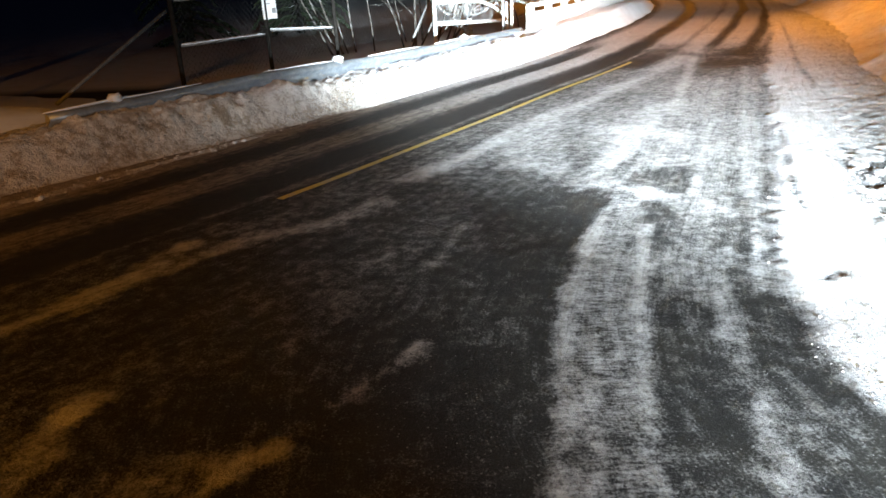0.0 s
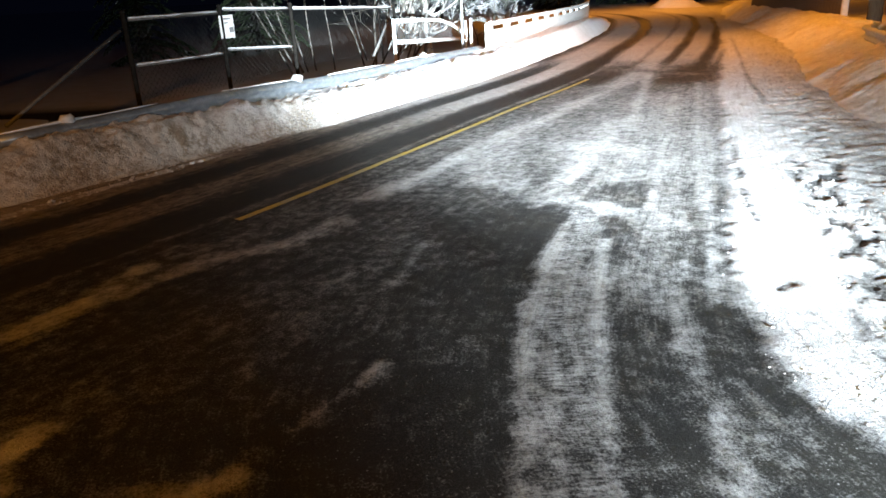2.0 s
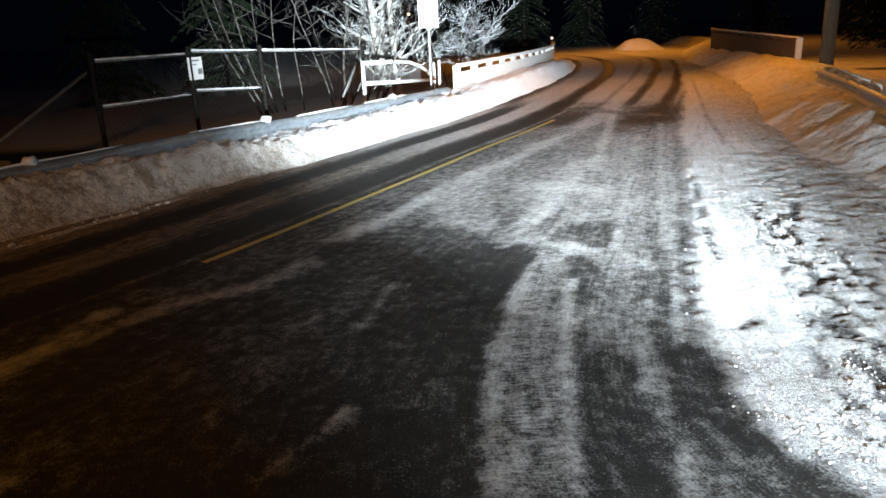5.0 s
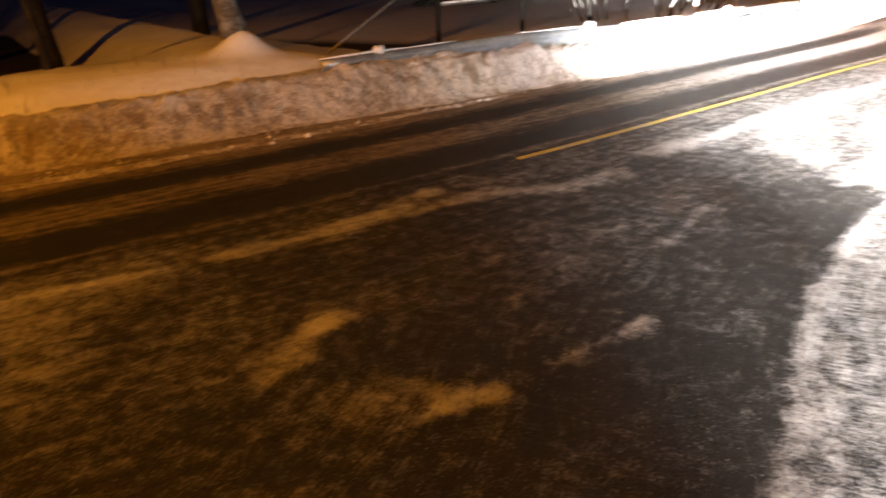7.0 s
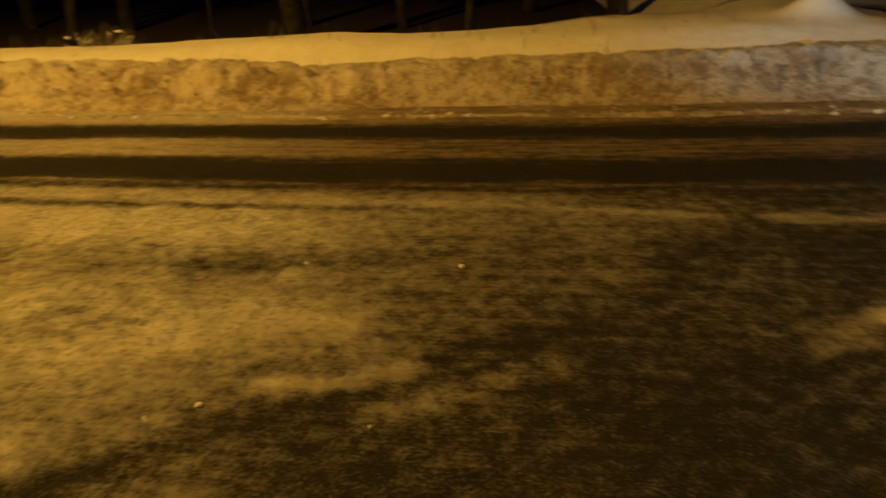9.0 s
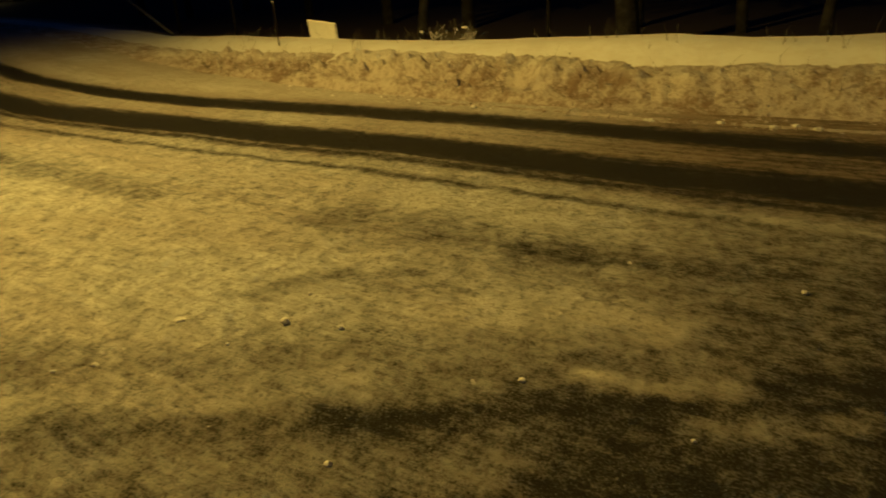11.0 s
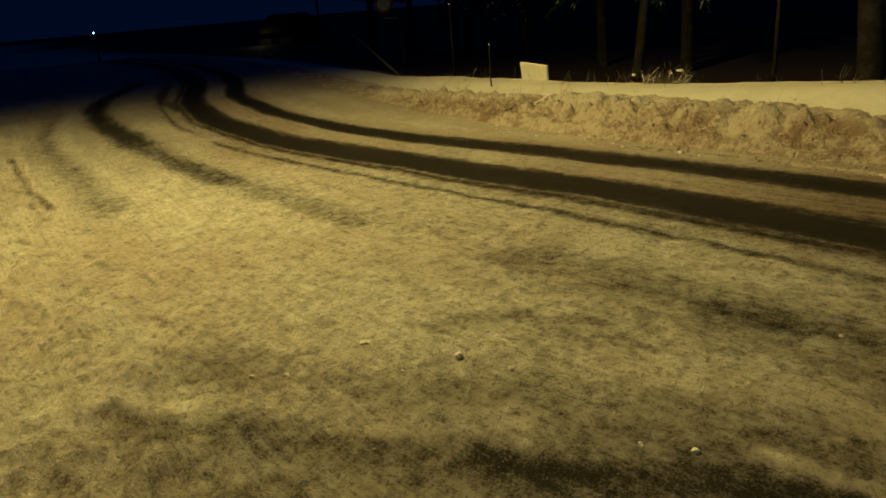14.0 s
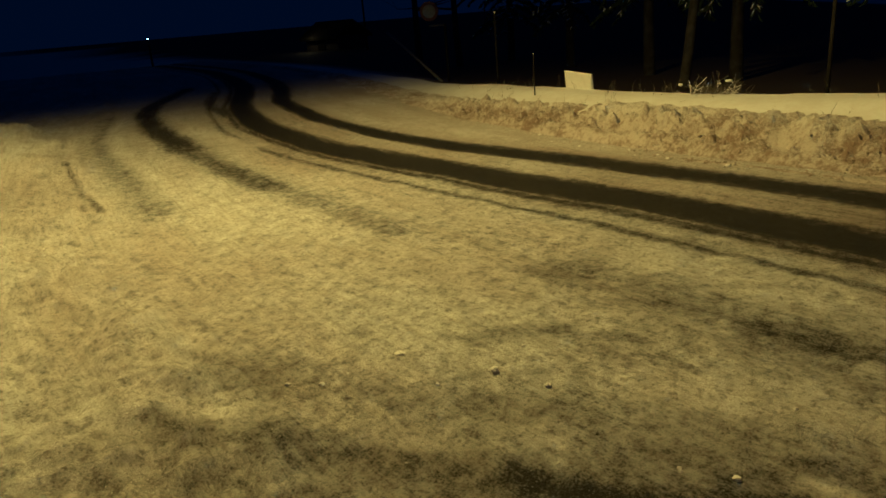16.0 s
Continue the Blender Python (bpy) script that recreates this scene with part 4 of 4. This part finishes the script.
def bare_tree(where, height, radius, seed, label, bark, lean=(0, 0), stems=1, snowy=True, depth=2, clear=0.3, group="roadside trees"):
    rng = random.Random(seed)
    thing = base("tree", where, label, "tree", group)
    snow = bmesh.new() if snowy else None
    crown = bmesh.new()
    for stem in range(stems):
        bm = bmesh.new()
        ang = rng.uniform(0, 6.28)
        foot = Vector((math.cos(ang), math.sin(ang), 0)) * (0.0 if stems == 1 else 0.12 * stems * rng.uniform(0.4, 1))
        tilt = Vector((lean[0], lean[1], 1)) + (foot * rng.uniform(0.3, 1.2) if stems > 1 else Vector((0, 0, 0)))
        r = radius * (1 if stems == 1 else rng.uniform(0.6, 1.1))
        tall = height * (1 if stems == 1 else rng.uniform(0.75, 1.05))
        pts, radii, p, way = [foot - Vector((0, 0, 0.5))], [r * 1.35], foot - Vector((0, 0, 0.5)), tilt.normalized()
        count = 12
        for k in range(count):
            p = p + way * tall / count
            way = (way + Vector((rng.gauss(0, 0.05), rng.gauss(0, 0.05), 0.03))).normalized()
            pts.append(p.copy())
            radii.append(max(0.01, r * (1.12 if k == 0 else 1 - 0.85 * (k + 1) / count)))
        tube(bm, pts, radii, 12)
        part("trunk", bm, bark, thing, soft=True)
        for k in range(max(2, int(count * clear)), count + 1):
            for _ in range(2 if stems < 3 else 1):
                ang = rng.uniform(0, 6.28)
                side = Vector((math.cos(ang), math.sin(ang), rng.uniform(0.1, 0.8)))
                limb(crown, pts[k], side, tall * rng.uniform(0.12, 0.26), max(0.008, radii[k] * 0.45), rng, depth, 0.2, snow, 5)
    tagged(part("crown", crown, bark, thing, "bare branching crown"), kind="stuff")
    if snow is not None:
        tagged(part("branch_snow", snow, TWIGSNOW, thing, "snow lying along the branches"), kind="stuff")
    return thing


def spruce(where, height, seed, label, low=0.5, spread=1.9, snow=0.5, group="dark forest trees"):
    """A spruce with drooping boughs of needle sprays, some under snow."""
    rng = random.Random(seed)
    thing = base("spruce", where, label, "tree", group)
    bm = bmesh.new()
    pts = [Vector((rng.gauss(0, 0.03), rng.gauss(0, 0.03), z)) for z in np.linspace(-0.6, height, 9)]
    tube(bm, pts, [0.19 * (1 - 0.92 * k / 8) + 0.01 for k in range(9)], 10)
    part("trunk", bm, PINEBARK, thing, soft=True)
    green, white = bmesh.new(), bmesh.new()
    z = low
    while z < height - 0.2:
        reach = spread * (1 - (z / height) ** 1.2) + 0.15
        for k in range(rng.randint(5, 7)):
            ang = rng.uniform(0, 6.28)
            way = Vector((math.cos(ang), math.sin(ang), 0))
            side = Vector((-way.y, way.x, 0))
            size = reach * rng.uniform(0.7, 1.1)
            spine = [Vector((0, 0, z)) + way * size * u + Vector((0, 0, -size * (0.15 * u + 0.38 * u * u) + 0.10 * u)) for u in (0, 0.25, 0.5, 0.75, 1.0)]
            tube(green, spine, [0.02, 0.016, 0.012, 0.008, 0.004], 3, False)
            for u in np.linspace(0.12, 1.0, 15):
                p = Vector((0, 0, z)) + way * size * u + Vector((0, 0, -size * (0.15 * u + 0.38 * u * u) + 0.10 * u))
                for hand in (-1, 1):
                    tip = p + side * hand * size * (0.30 * (1.1 - u) + 0.03) * rng.uniform(0.7, 1.2) + way * size * 0.08 + Vector((0, 0, -0.06 - 0.22 * rng.random()))
                    mid = (p + tip) / 2
                    wide = way * rng.uniform(0.02, 0.045)
                    quad = [green.verts.new(q) for q in (p, mid + wide + Vector((0, 0, -0.03)), tip, mid - wide + Vector((0, 0, -0.06)))]
                    green.faces.new(quad)
                    if rng.random() < snow * 0.35:
                        cake = [white.verts.new(q + Vector((0, 0, 0.012 + 0.02 * rng.random()))) for q in (p + (mid - p) * 0.3, mid + wide * 0.8, p + (tip - p) * 0.85, mid - wide * 0.8)]
                        peak = white.verts.new(mid + Vector((0, 0, 0.05)))
                        for a, b in zip(cake, cake[1:] + cake[:1]):
                            white.faces.new((a, b, peak))
        z += rng.uniform(0.28, 0.42)
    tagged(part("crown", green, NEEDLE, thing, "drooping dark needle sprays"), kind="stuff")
    tagged(part("bough_snow", white, TWIGSNOW, thing, "snow lying on the boughs", True), kind="stuff")
    return thing


def ground_at(x, y):
    d = (LINE[:, 0] - x) ** 2 + (LINE[:, 1] - y) ** 2
    k = int(np.argmin(d))
    w = (x - LINE[k, 0]) * AHEAD[k, 1] - (y - LINE[k, 1]) * AHEAD[k, 0]
    return float(field(LONG[k], min(w, -0.8)))


def planted(x, y):
    return (x, y, ground_at(x, y))


# birches and shrubs lit beside the bridge
bare_tree(planted(0.05, 25.2), 8.5, 0.17, 21, "pale birch with frosted bare branches", BIRCH, (-0.10, 0), 2, True, 2, 0.15)
bare_tree(planted(-0.6, 27.5), 9, 0.16, 22, "pale birch trunk among frosted twigs", BIRCH, (0.05, 0), 1, True, 2, 0.2)
bare_tree(planted(-2.4, 20.6), 5.5, 0.036, 23, "frosted shrub with many slender stems", GREYBARK, (0.04, 0), 9, False, 1, 0.5)
bare_tree(planted(-1.2, 23.0), 6.0, 0.04, 24, "frosted shrub with leaning thin stems", GREYBARK, (0.2, 0), 8, False, 1, 0.4)
bare_tree(planted(2.4, 27.5), 4.5, 0.04, 25, "fine frosted twigs of a young tree", GREYBARK, (0, 0), 5, True, 2, 0.15)
bare_tree(planted(3.8, 36), 3.6, 0.04, 26, "small frosted tree behind the railing", GREYBARK, (0, 0), 3, True, 2, 0.1)
spruce(planted(-10.5, 27.5), 9, 31, "dark spruce almost lost in the night", 0.6, 2.0, 0.02)
spruce(planted(-7.0, 30.5), 10, 32, "dark spruce almost lost in the night", 0.6, 2.2, 0.02)
# the tree with a snow skirt and slim trunks beside it
bare_tree((-5.6, 8.15, 0.62), 8, 0.17, 33, "grey trunk with a skirt of drifted snow", GREYBARK, (-0.12, -0.03), 1, False, 2, 0.45)
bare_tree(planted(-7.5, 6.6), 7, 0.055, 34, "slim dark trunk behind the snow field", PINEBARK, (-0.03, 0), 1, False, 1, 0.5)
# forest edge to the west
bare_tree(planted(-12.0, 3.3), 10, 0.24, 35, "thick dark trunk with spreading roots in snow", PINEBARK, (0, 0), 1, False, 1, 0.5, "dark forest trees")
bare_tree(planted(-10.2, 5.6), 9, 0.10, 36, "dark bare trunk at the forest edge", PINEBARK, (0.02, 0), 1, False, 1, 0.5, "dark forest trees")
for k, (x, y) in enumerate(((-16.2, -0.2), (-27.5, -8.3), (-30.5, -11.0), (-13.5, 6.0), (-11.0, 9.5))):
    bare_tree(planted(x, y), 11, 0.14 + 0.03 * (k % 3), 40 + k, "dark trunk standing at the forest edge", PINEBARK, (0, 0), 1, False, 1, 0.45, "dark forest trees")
for k, (x, y) in enumerate(((-17.5, 1.0), (-20.0, -1.0), (-15.5, 4.5), (-24.5, -3.6), (-14.0, 9.5), (-29, -6.5), (-10.5, 13.0))):
    spruce(planted(x, y), 10 + k % 3, 60 + k, "tall dark spruce with snowy drooping boughs", 4.4, 2.2, 0.5)
for k, (x, y) in enumerate(((10, 62), (16, 66), (22, 64), (28, 58), (4, 68), (31, 50), (26, 40), (22, 31), (19, 24))):
    spruce((x, y, -0.1), 10 + k % 3, 80 + k, "tall dark spruce beyond the bend", 0.5, 2.6, 0.2)


# ---- small things to the west ----
def roots(where):
    thing = base("tree_roots", where, "gnarled exposed roots at the foot of a trunk", "roots")
    rng = random.Random(5)
    for k in range(7):
        ang = k * 0.9 + rng.uniform(-0.2, 0.2)
        way = Vector((math.cos(ang), math.sin(ang), 0))
        bm = bmesh.new()
        pts = [way * u + Vector((rng.gauss(0, 0.03), rng.gauss(0, 0.03), 0.42 * (1 - u / 1.1) ** 2 - 0.04)) for u in (0.12, 0.3, 0.5, 0.75, 1.0)]
        tube(bm, pts, [0.11, 0.08, 0.06, 0.045, 0.02], 7)
        part("root", bm, PINEBARK, thing, soft=True)


roots(planted(-12.0, 3.3))


def white_panel():
    """A pale slab standing askew in the snow."""
    where = (-13.2, -2.1, 0.26)
    thing = base("white_panel", where, "white panel standing askew in the snow", "panel", turn=42)
    bm = bmesh.new()
    block(bm, (-0.40, -0.03, 0.0), (0.40, 0.03, 0.43), 0.02)
    for v in bm.verts:
        v.co.z *= 1 - 0.12 * v.co.x
        v.co.y -= 0.35 * v.co.z
        v.co.x += 0.36 * v.co.z
    part("slab", bm, PAPER, thing)
    bm = bmesh.new()
    tube(bm, [(-0.42, 0.05, -0.3), (-0.42, -0.02, 0.2)], 0.02, 8)
    part("stake", bm, DARKPOST, thing)


white_panel()


def marker_post(where, height, radius, label, lean=(0, 0)):
    thing = base("post", where, label, "post", "thin posts along the forest edge")
    bm = bmesh.new()
    tube(bm, [(0, 0, -0.3), (lean[0] * 0.5, lean[1] * 0.5, height * 0.5), (lean[0], lean[1], height)], [radius, radius, radius * 0.85], 8)
    part("shaft", bm, DARKPOST, thing, soft=True)
    bm = bmesh.new()
    lump(bm, (lean[0], lean[1], height), radius * 1.3, random.Random(2), 0.6, 1)
    part("snow_cap", bm, TWIGSNOW, thing, soft=True)


marker_post(planted(-11.1, 1.63), 2.0, 0.03, "thin dark post standing in the snow")
marker_post(planted(-18.0, -4.7), 2.2, 0.03, "thin dark post standing in the snow")
marker_post(planted(-12.9, -2.9), 0.75, 0.012, "thin stick poking from the snow bank")
marker_post(planted(-26.5, -10.6), 0.05, 0.02, "short stub of a post")


def leaning_pole():
    a, b = Vector((-21.51, -7.36, -0.02)), Vector((-23.87, -9.84, 1.43))
    thing = base("leaning_pole", a, "long pale pole leaning beside the forest", "pole")
    bm = bmesh.new()
    tube(bm, [Vector((0.2, 0.15, -0.1)), (b - a) * 0.5, b - a], 0.045, 8)
    part("shaft", bm, DULLPIPE, thing, soft=True)


leaning_pole()


def round_sign():
    where = Vector((-21.6, -7.07, -0.35))
    thing = base("round_sign", where, "round faded sign on a bracket post", "road sign", turn=107)
    bm = bmesh.new()
    tube(bm, [(0, 0, -0.3), (0, 0, 1.95)], 0.04, 8)
    part("post", bm, DARKPOST, thing, soft=True)
    bm = bmesh.new()
    tube(bm, [(0, 0, 1.92), (-0.5, 0, 1.92)], 0.025, 8)
    part("bracket", bm, DULLPIPE, thing, soft=True)
    bm = bmesh.new()
    tube(bm, [(-0.45, -0.012, 2.35), (-0.45, 0.012, 2.35)], 0.29, 28)
    disc = part("plate", bm, REDPAINT, thing, "round dull reddish plate")
    bm = bmesh.new()
    tube(bm, [(-0.45, -0.022, 2.35), (-0.45, -0.0145, 2.35)], 0.20, 28)
    part("face", bm, INK, disc, "grey worn centre")


round_sign()


def bush():
    where = Vector((-11.2, 0.15, 0.36))
    thing = base("snowy_bush", where, "low twiggy bush under clumps of snow", "bush")
    rng = random.Random(8)
    twigs, snow = bmesh.new(), bmesh.new()
    for _ in range(80):
        ang = rng.uniform(0, 6.28)
        limb(twigs, (rng.gauss(0, 0.16), rng.gauss(0, 0.16), -0.05), (math.cos(ang), math.sin(ang), rng.uniform(0.3, 1.4)), rng.uniform(0.18, 0.32), 0.007, rng, 1, 0.9, snow if rng.random() < 0.15 else None, 4)
    for _ in range(5):
        lump(snow, (rng.gauss(0, 0.2), rng.gauss(0, 0.2), rng.uniform(0.05, 0.25)), rng.uniform(0.02, 0.045), rng, 0.6, 1)
    part("twig_tangle", twigs, GREYBARK, thing)
    part("snow_clumps", snow, TWIGSNOW, thing, "clumps of snow on the twigs", True)


bush()


def grass_stalks():
    rng = random.Random(15)
    bm = bmesh.new()
    for _ in range(150):
        s, w = rng.uniform(-16, 1.5), -rng.uniform(0.5, 2.6)
        p = spot(s, w)
        z = float(field(s, w)) - 0.03
        for _ in range(rng.randint(1, 3)):
            way = Vector((rng.gauss(0, 0.25), rng.gauss(0, 0.25), 1))
            tall = rng.uniform(0.06, 0.3)
            q = Vector((p.x, p.y, z))
            tube(bm, [q, q + way * tall * 0.5, q + way * tall + Vector((rng.gauss(0, 0.05), rng.gauss(0, 0.05), -0.02))], [0.003, 0.0025, 0.001], 3, False)
    ob = part("dry_stalks", bm, GREYBARK)
    tagged(ob, "dry stalks poking through the snow", "grass", kind="stuff")


grass_stalks()


def clod(x, y, radius, seed, label="small clod of snow lying on the packed road"):
    rng = random.Random(seed)
    bm = bmesh.new()
    lump(bm, (0, 0, radius * 0.2), radius, rng, 0.7, 3, 0.3)
    ob = part("snow_clod", bm, LUMPY, soft=True)
    ob.matrix_basis = pose(x, y, 0.008)
    tagged(ob, label, "snow clod", "clods on the road")


clod(-3.11, -2.11, 0.030, 1)
clod(-3.01, -1.52, 0.024, 2)
rng = random.Random(77)
for k in range(26):
    s, w = rng.uniform(-8, -2.5), rng.uniform(3.2, 6.8)
    p = spot(s, w)
    clod(p.x, p.y, rng.uniform(0.008, 0.018), 100 + k)
for k in range(44):
    s = rng.uniform(-10, 4)
    p = spot(s, rng.uniform(-0.1, 0.16))
    clod(p.x, p.y, rng.uniform(0.012, 0.04), 200 + k, "small clod of snow at the foot of the bank")


def crumbs(name, label, x, y, z, chance, count, small, large, material, seed):
    """Loose crumbs of snow strewn over a surface, as one joined mesh."""
    draw = np.random.RandomState(seed)
    odds = chance.ravel() / chance.sum()
    at = draw.choice(odds.size, count, p=odds)
    centre = np.stack([x.ravel()[at], y.ravel()[at], z.ravel()[at]], -1) + np.c_[draw.normal(0, 0.012, (count, 2)), np.zeros(count)]
    ball = bmesh.new()
    bmesh.ops.create_icosphere(ball, subdivisions=1, radius=1.0)
    ball.verts.index_update()
    shape = np.array([v.co[:] for v in ball.verts])
    faces = np.array([[v.index for v in f.verts] for f in ball.faces])
    ball.free()
    size = small + (large - small) * draw.rand(count) ** 3
    verts = shape[None] * (1 + 0.5 * (draw.rand(count, len(shape), 1) - 0.5)) * size[:, None, None] * np.array([1, 1, 0.75]) * (0.7 + 0.6 * draw.rand(count, 1, 3))
    verts = verts + centre[:, None, :] + np.array([0, 0, 1])[None, None] * size[:, None, None] * 0.25
    index = faces[None] + np.arange(count)[:, None, None] * len(shape)
    mesh = bpy.data.meshes.new(name)
    mesh.from_pydata(verts.reshape(-1, 3).tolist(), [], index.reshape(-1, 3).tolist())
    mesh.materials.append(material)
    mesh.polygons.foreach_set("use_smooth", np.ones(len(mesh.polygons), bool))
    tagged(new(name, mesh), label, "snow crumbs", kind="stuff")


near_side = verge * (1 - smooth(RY, 3.5, 7)) * (0.1 + smooth(value_noise(RX, RY, 1.5, 400), -0.05, 0.2)) * (1 - smooth(past, 2.5, 4.5))
crumbs("verge_crumbs", "loose crumbs of white snow on the trodden verge", RX, RY, DEPTH, near_side, 5000, 0.003, 0.011, LUMPY, 31)
strewn = (1 - tail) * smooth(WW, 5.6, 6.8) * (SS > -9.5) * (1 - verge) * (0.04 + smooth(value_noise(RX, RY, 1.1, 420), 0.02, 0.2))
crumbs("road_crumbs", "loose crumbs of dirty snow on the packed road", RX, RY, DEPTH, strewn, 2600, 0.002, 0.008, LUMPY, 33)
heap = smooth(BW, -0.7, -0.3) * smooth(0.26 - BW, 0, 0.2) * (BS > -13) * (BS < 12) * (0.2 + smooth(value_noise(bx, by, 1.5, 410), -0.1, 0.15))
crumbs("bank_crumbs", "loose dirty crumbs on the ploughed snow bank", bx, by, bz, heap, 6000, 0.004, 0.022, BANK, 32)


# ---- far lamps and the lit clearing ----
def far_lamp(where, size, colour, strength, height, label):
    thing = base("street_lamp", (where[0], where[1], -0.1), label, "street lamp", "distant lamps")
    bm = bmesh.new()
    tube(bm, [(0, 0, -0.3), (0, 0, height)], [0.09, 0.06], 8)
    part("pole", bm, DARKPOST, thing, soft=True)
    bm = bmesh.new()
    lump(bm, (0, 0, height + size), size, random.Random(1), 0.8, 2, 0.0)
    part("bulb", bm, glow_material("lamp_glow", colour, strength), thing, "glowing lamp head", True)


far_lamp((-47.0, -38.0), 0.05, (0.9, 0.95, 1.0), 5, 1.95, "tiny bright lamp far off in the dark")
far_lamp((-49, -21), 0.05, (0.9, 0.95, 1.0), 2, 5.2, "tiny bright lamp far off in the dark")
far_lamp((9.06, 44.35), 0.10, (1.0, 0.8, 0.75), 1.2, 1.25, "small pale light beside the far bend")
far_lamp((0.53, 40.1), 0.09, (1.0, 0.75, 0.4), 4, 2.9, "small warm light behind the frosted trees")


def cabin():
    """A cabin in a lit clearing, far off."""
    where = Vector((-54.5, -25.9, -1.1))
    thing = base("cabin", where, "small timber cabin lit by a warm lamp", "cabin", turn=65)
    bm = bmesh.new()
    block(bm, (-2.0, -1.5, 0), (2.0, 1.5, 2.0), 0.03)
    part("wall", bm, BOARD, thing)
    bm = bmesh.new()
    a = [bm.verts.new((x, y, z)) for x in (-2.3, 2.3) for y, z in ((-1.9, 1.8), (0, 3.0), (1.9, 1.8), (1.9, 2.0), (0, 3.2), (-1.9, 2.0))]
    for k in range(6):
        bm.faces.new((a[k], a[(k + 1) % 6], a[6 + (k + 1) % 6], a[6 + k]))
    bm.faces.new(a[:6])
    bm.faces.new(a[6:][::-1])
    part("roof", bm, DARKPOST, thing, "dark board roof")
    bm = bmesh.new()
    block(bm, (-0.5, -1.56, 0.05), (0.4, -1.505, 1.85), 0.01)
    part("door", bm, DARKPOST, thing)


cabin()
lamp("cabin_lamp", "POINT", (-52.6, -27.6, 1.2), (-54, -26, 0), 6, (1.0, 0.5, 0.12), radius=0.1)


def utility_pole(where, height):
    thing = base("pole", where, "dark wooden pole behind the guard rail", "pole")
    bm = bmesh.new()
    tube(bm, [(0, 0, -0.5), (0, 0, height)], [0.19, 0.17], 14)
    part("shaft", bm, POLEWOOD, thing, soft=True)


utility_pole((12.42, 20.3, 0.0), 7.0)
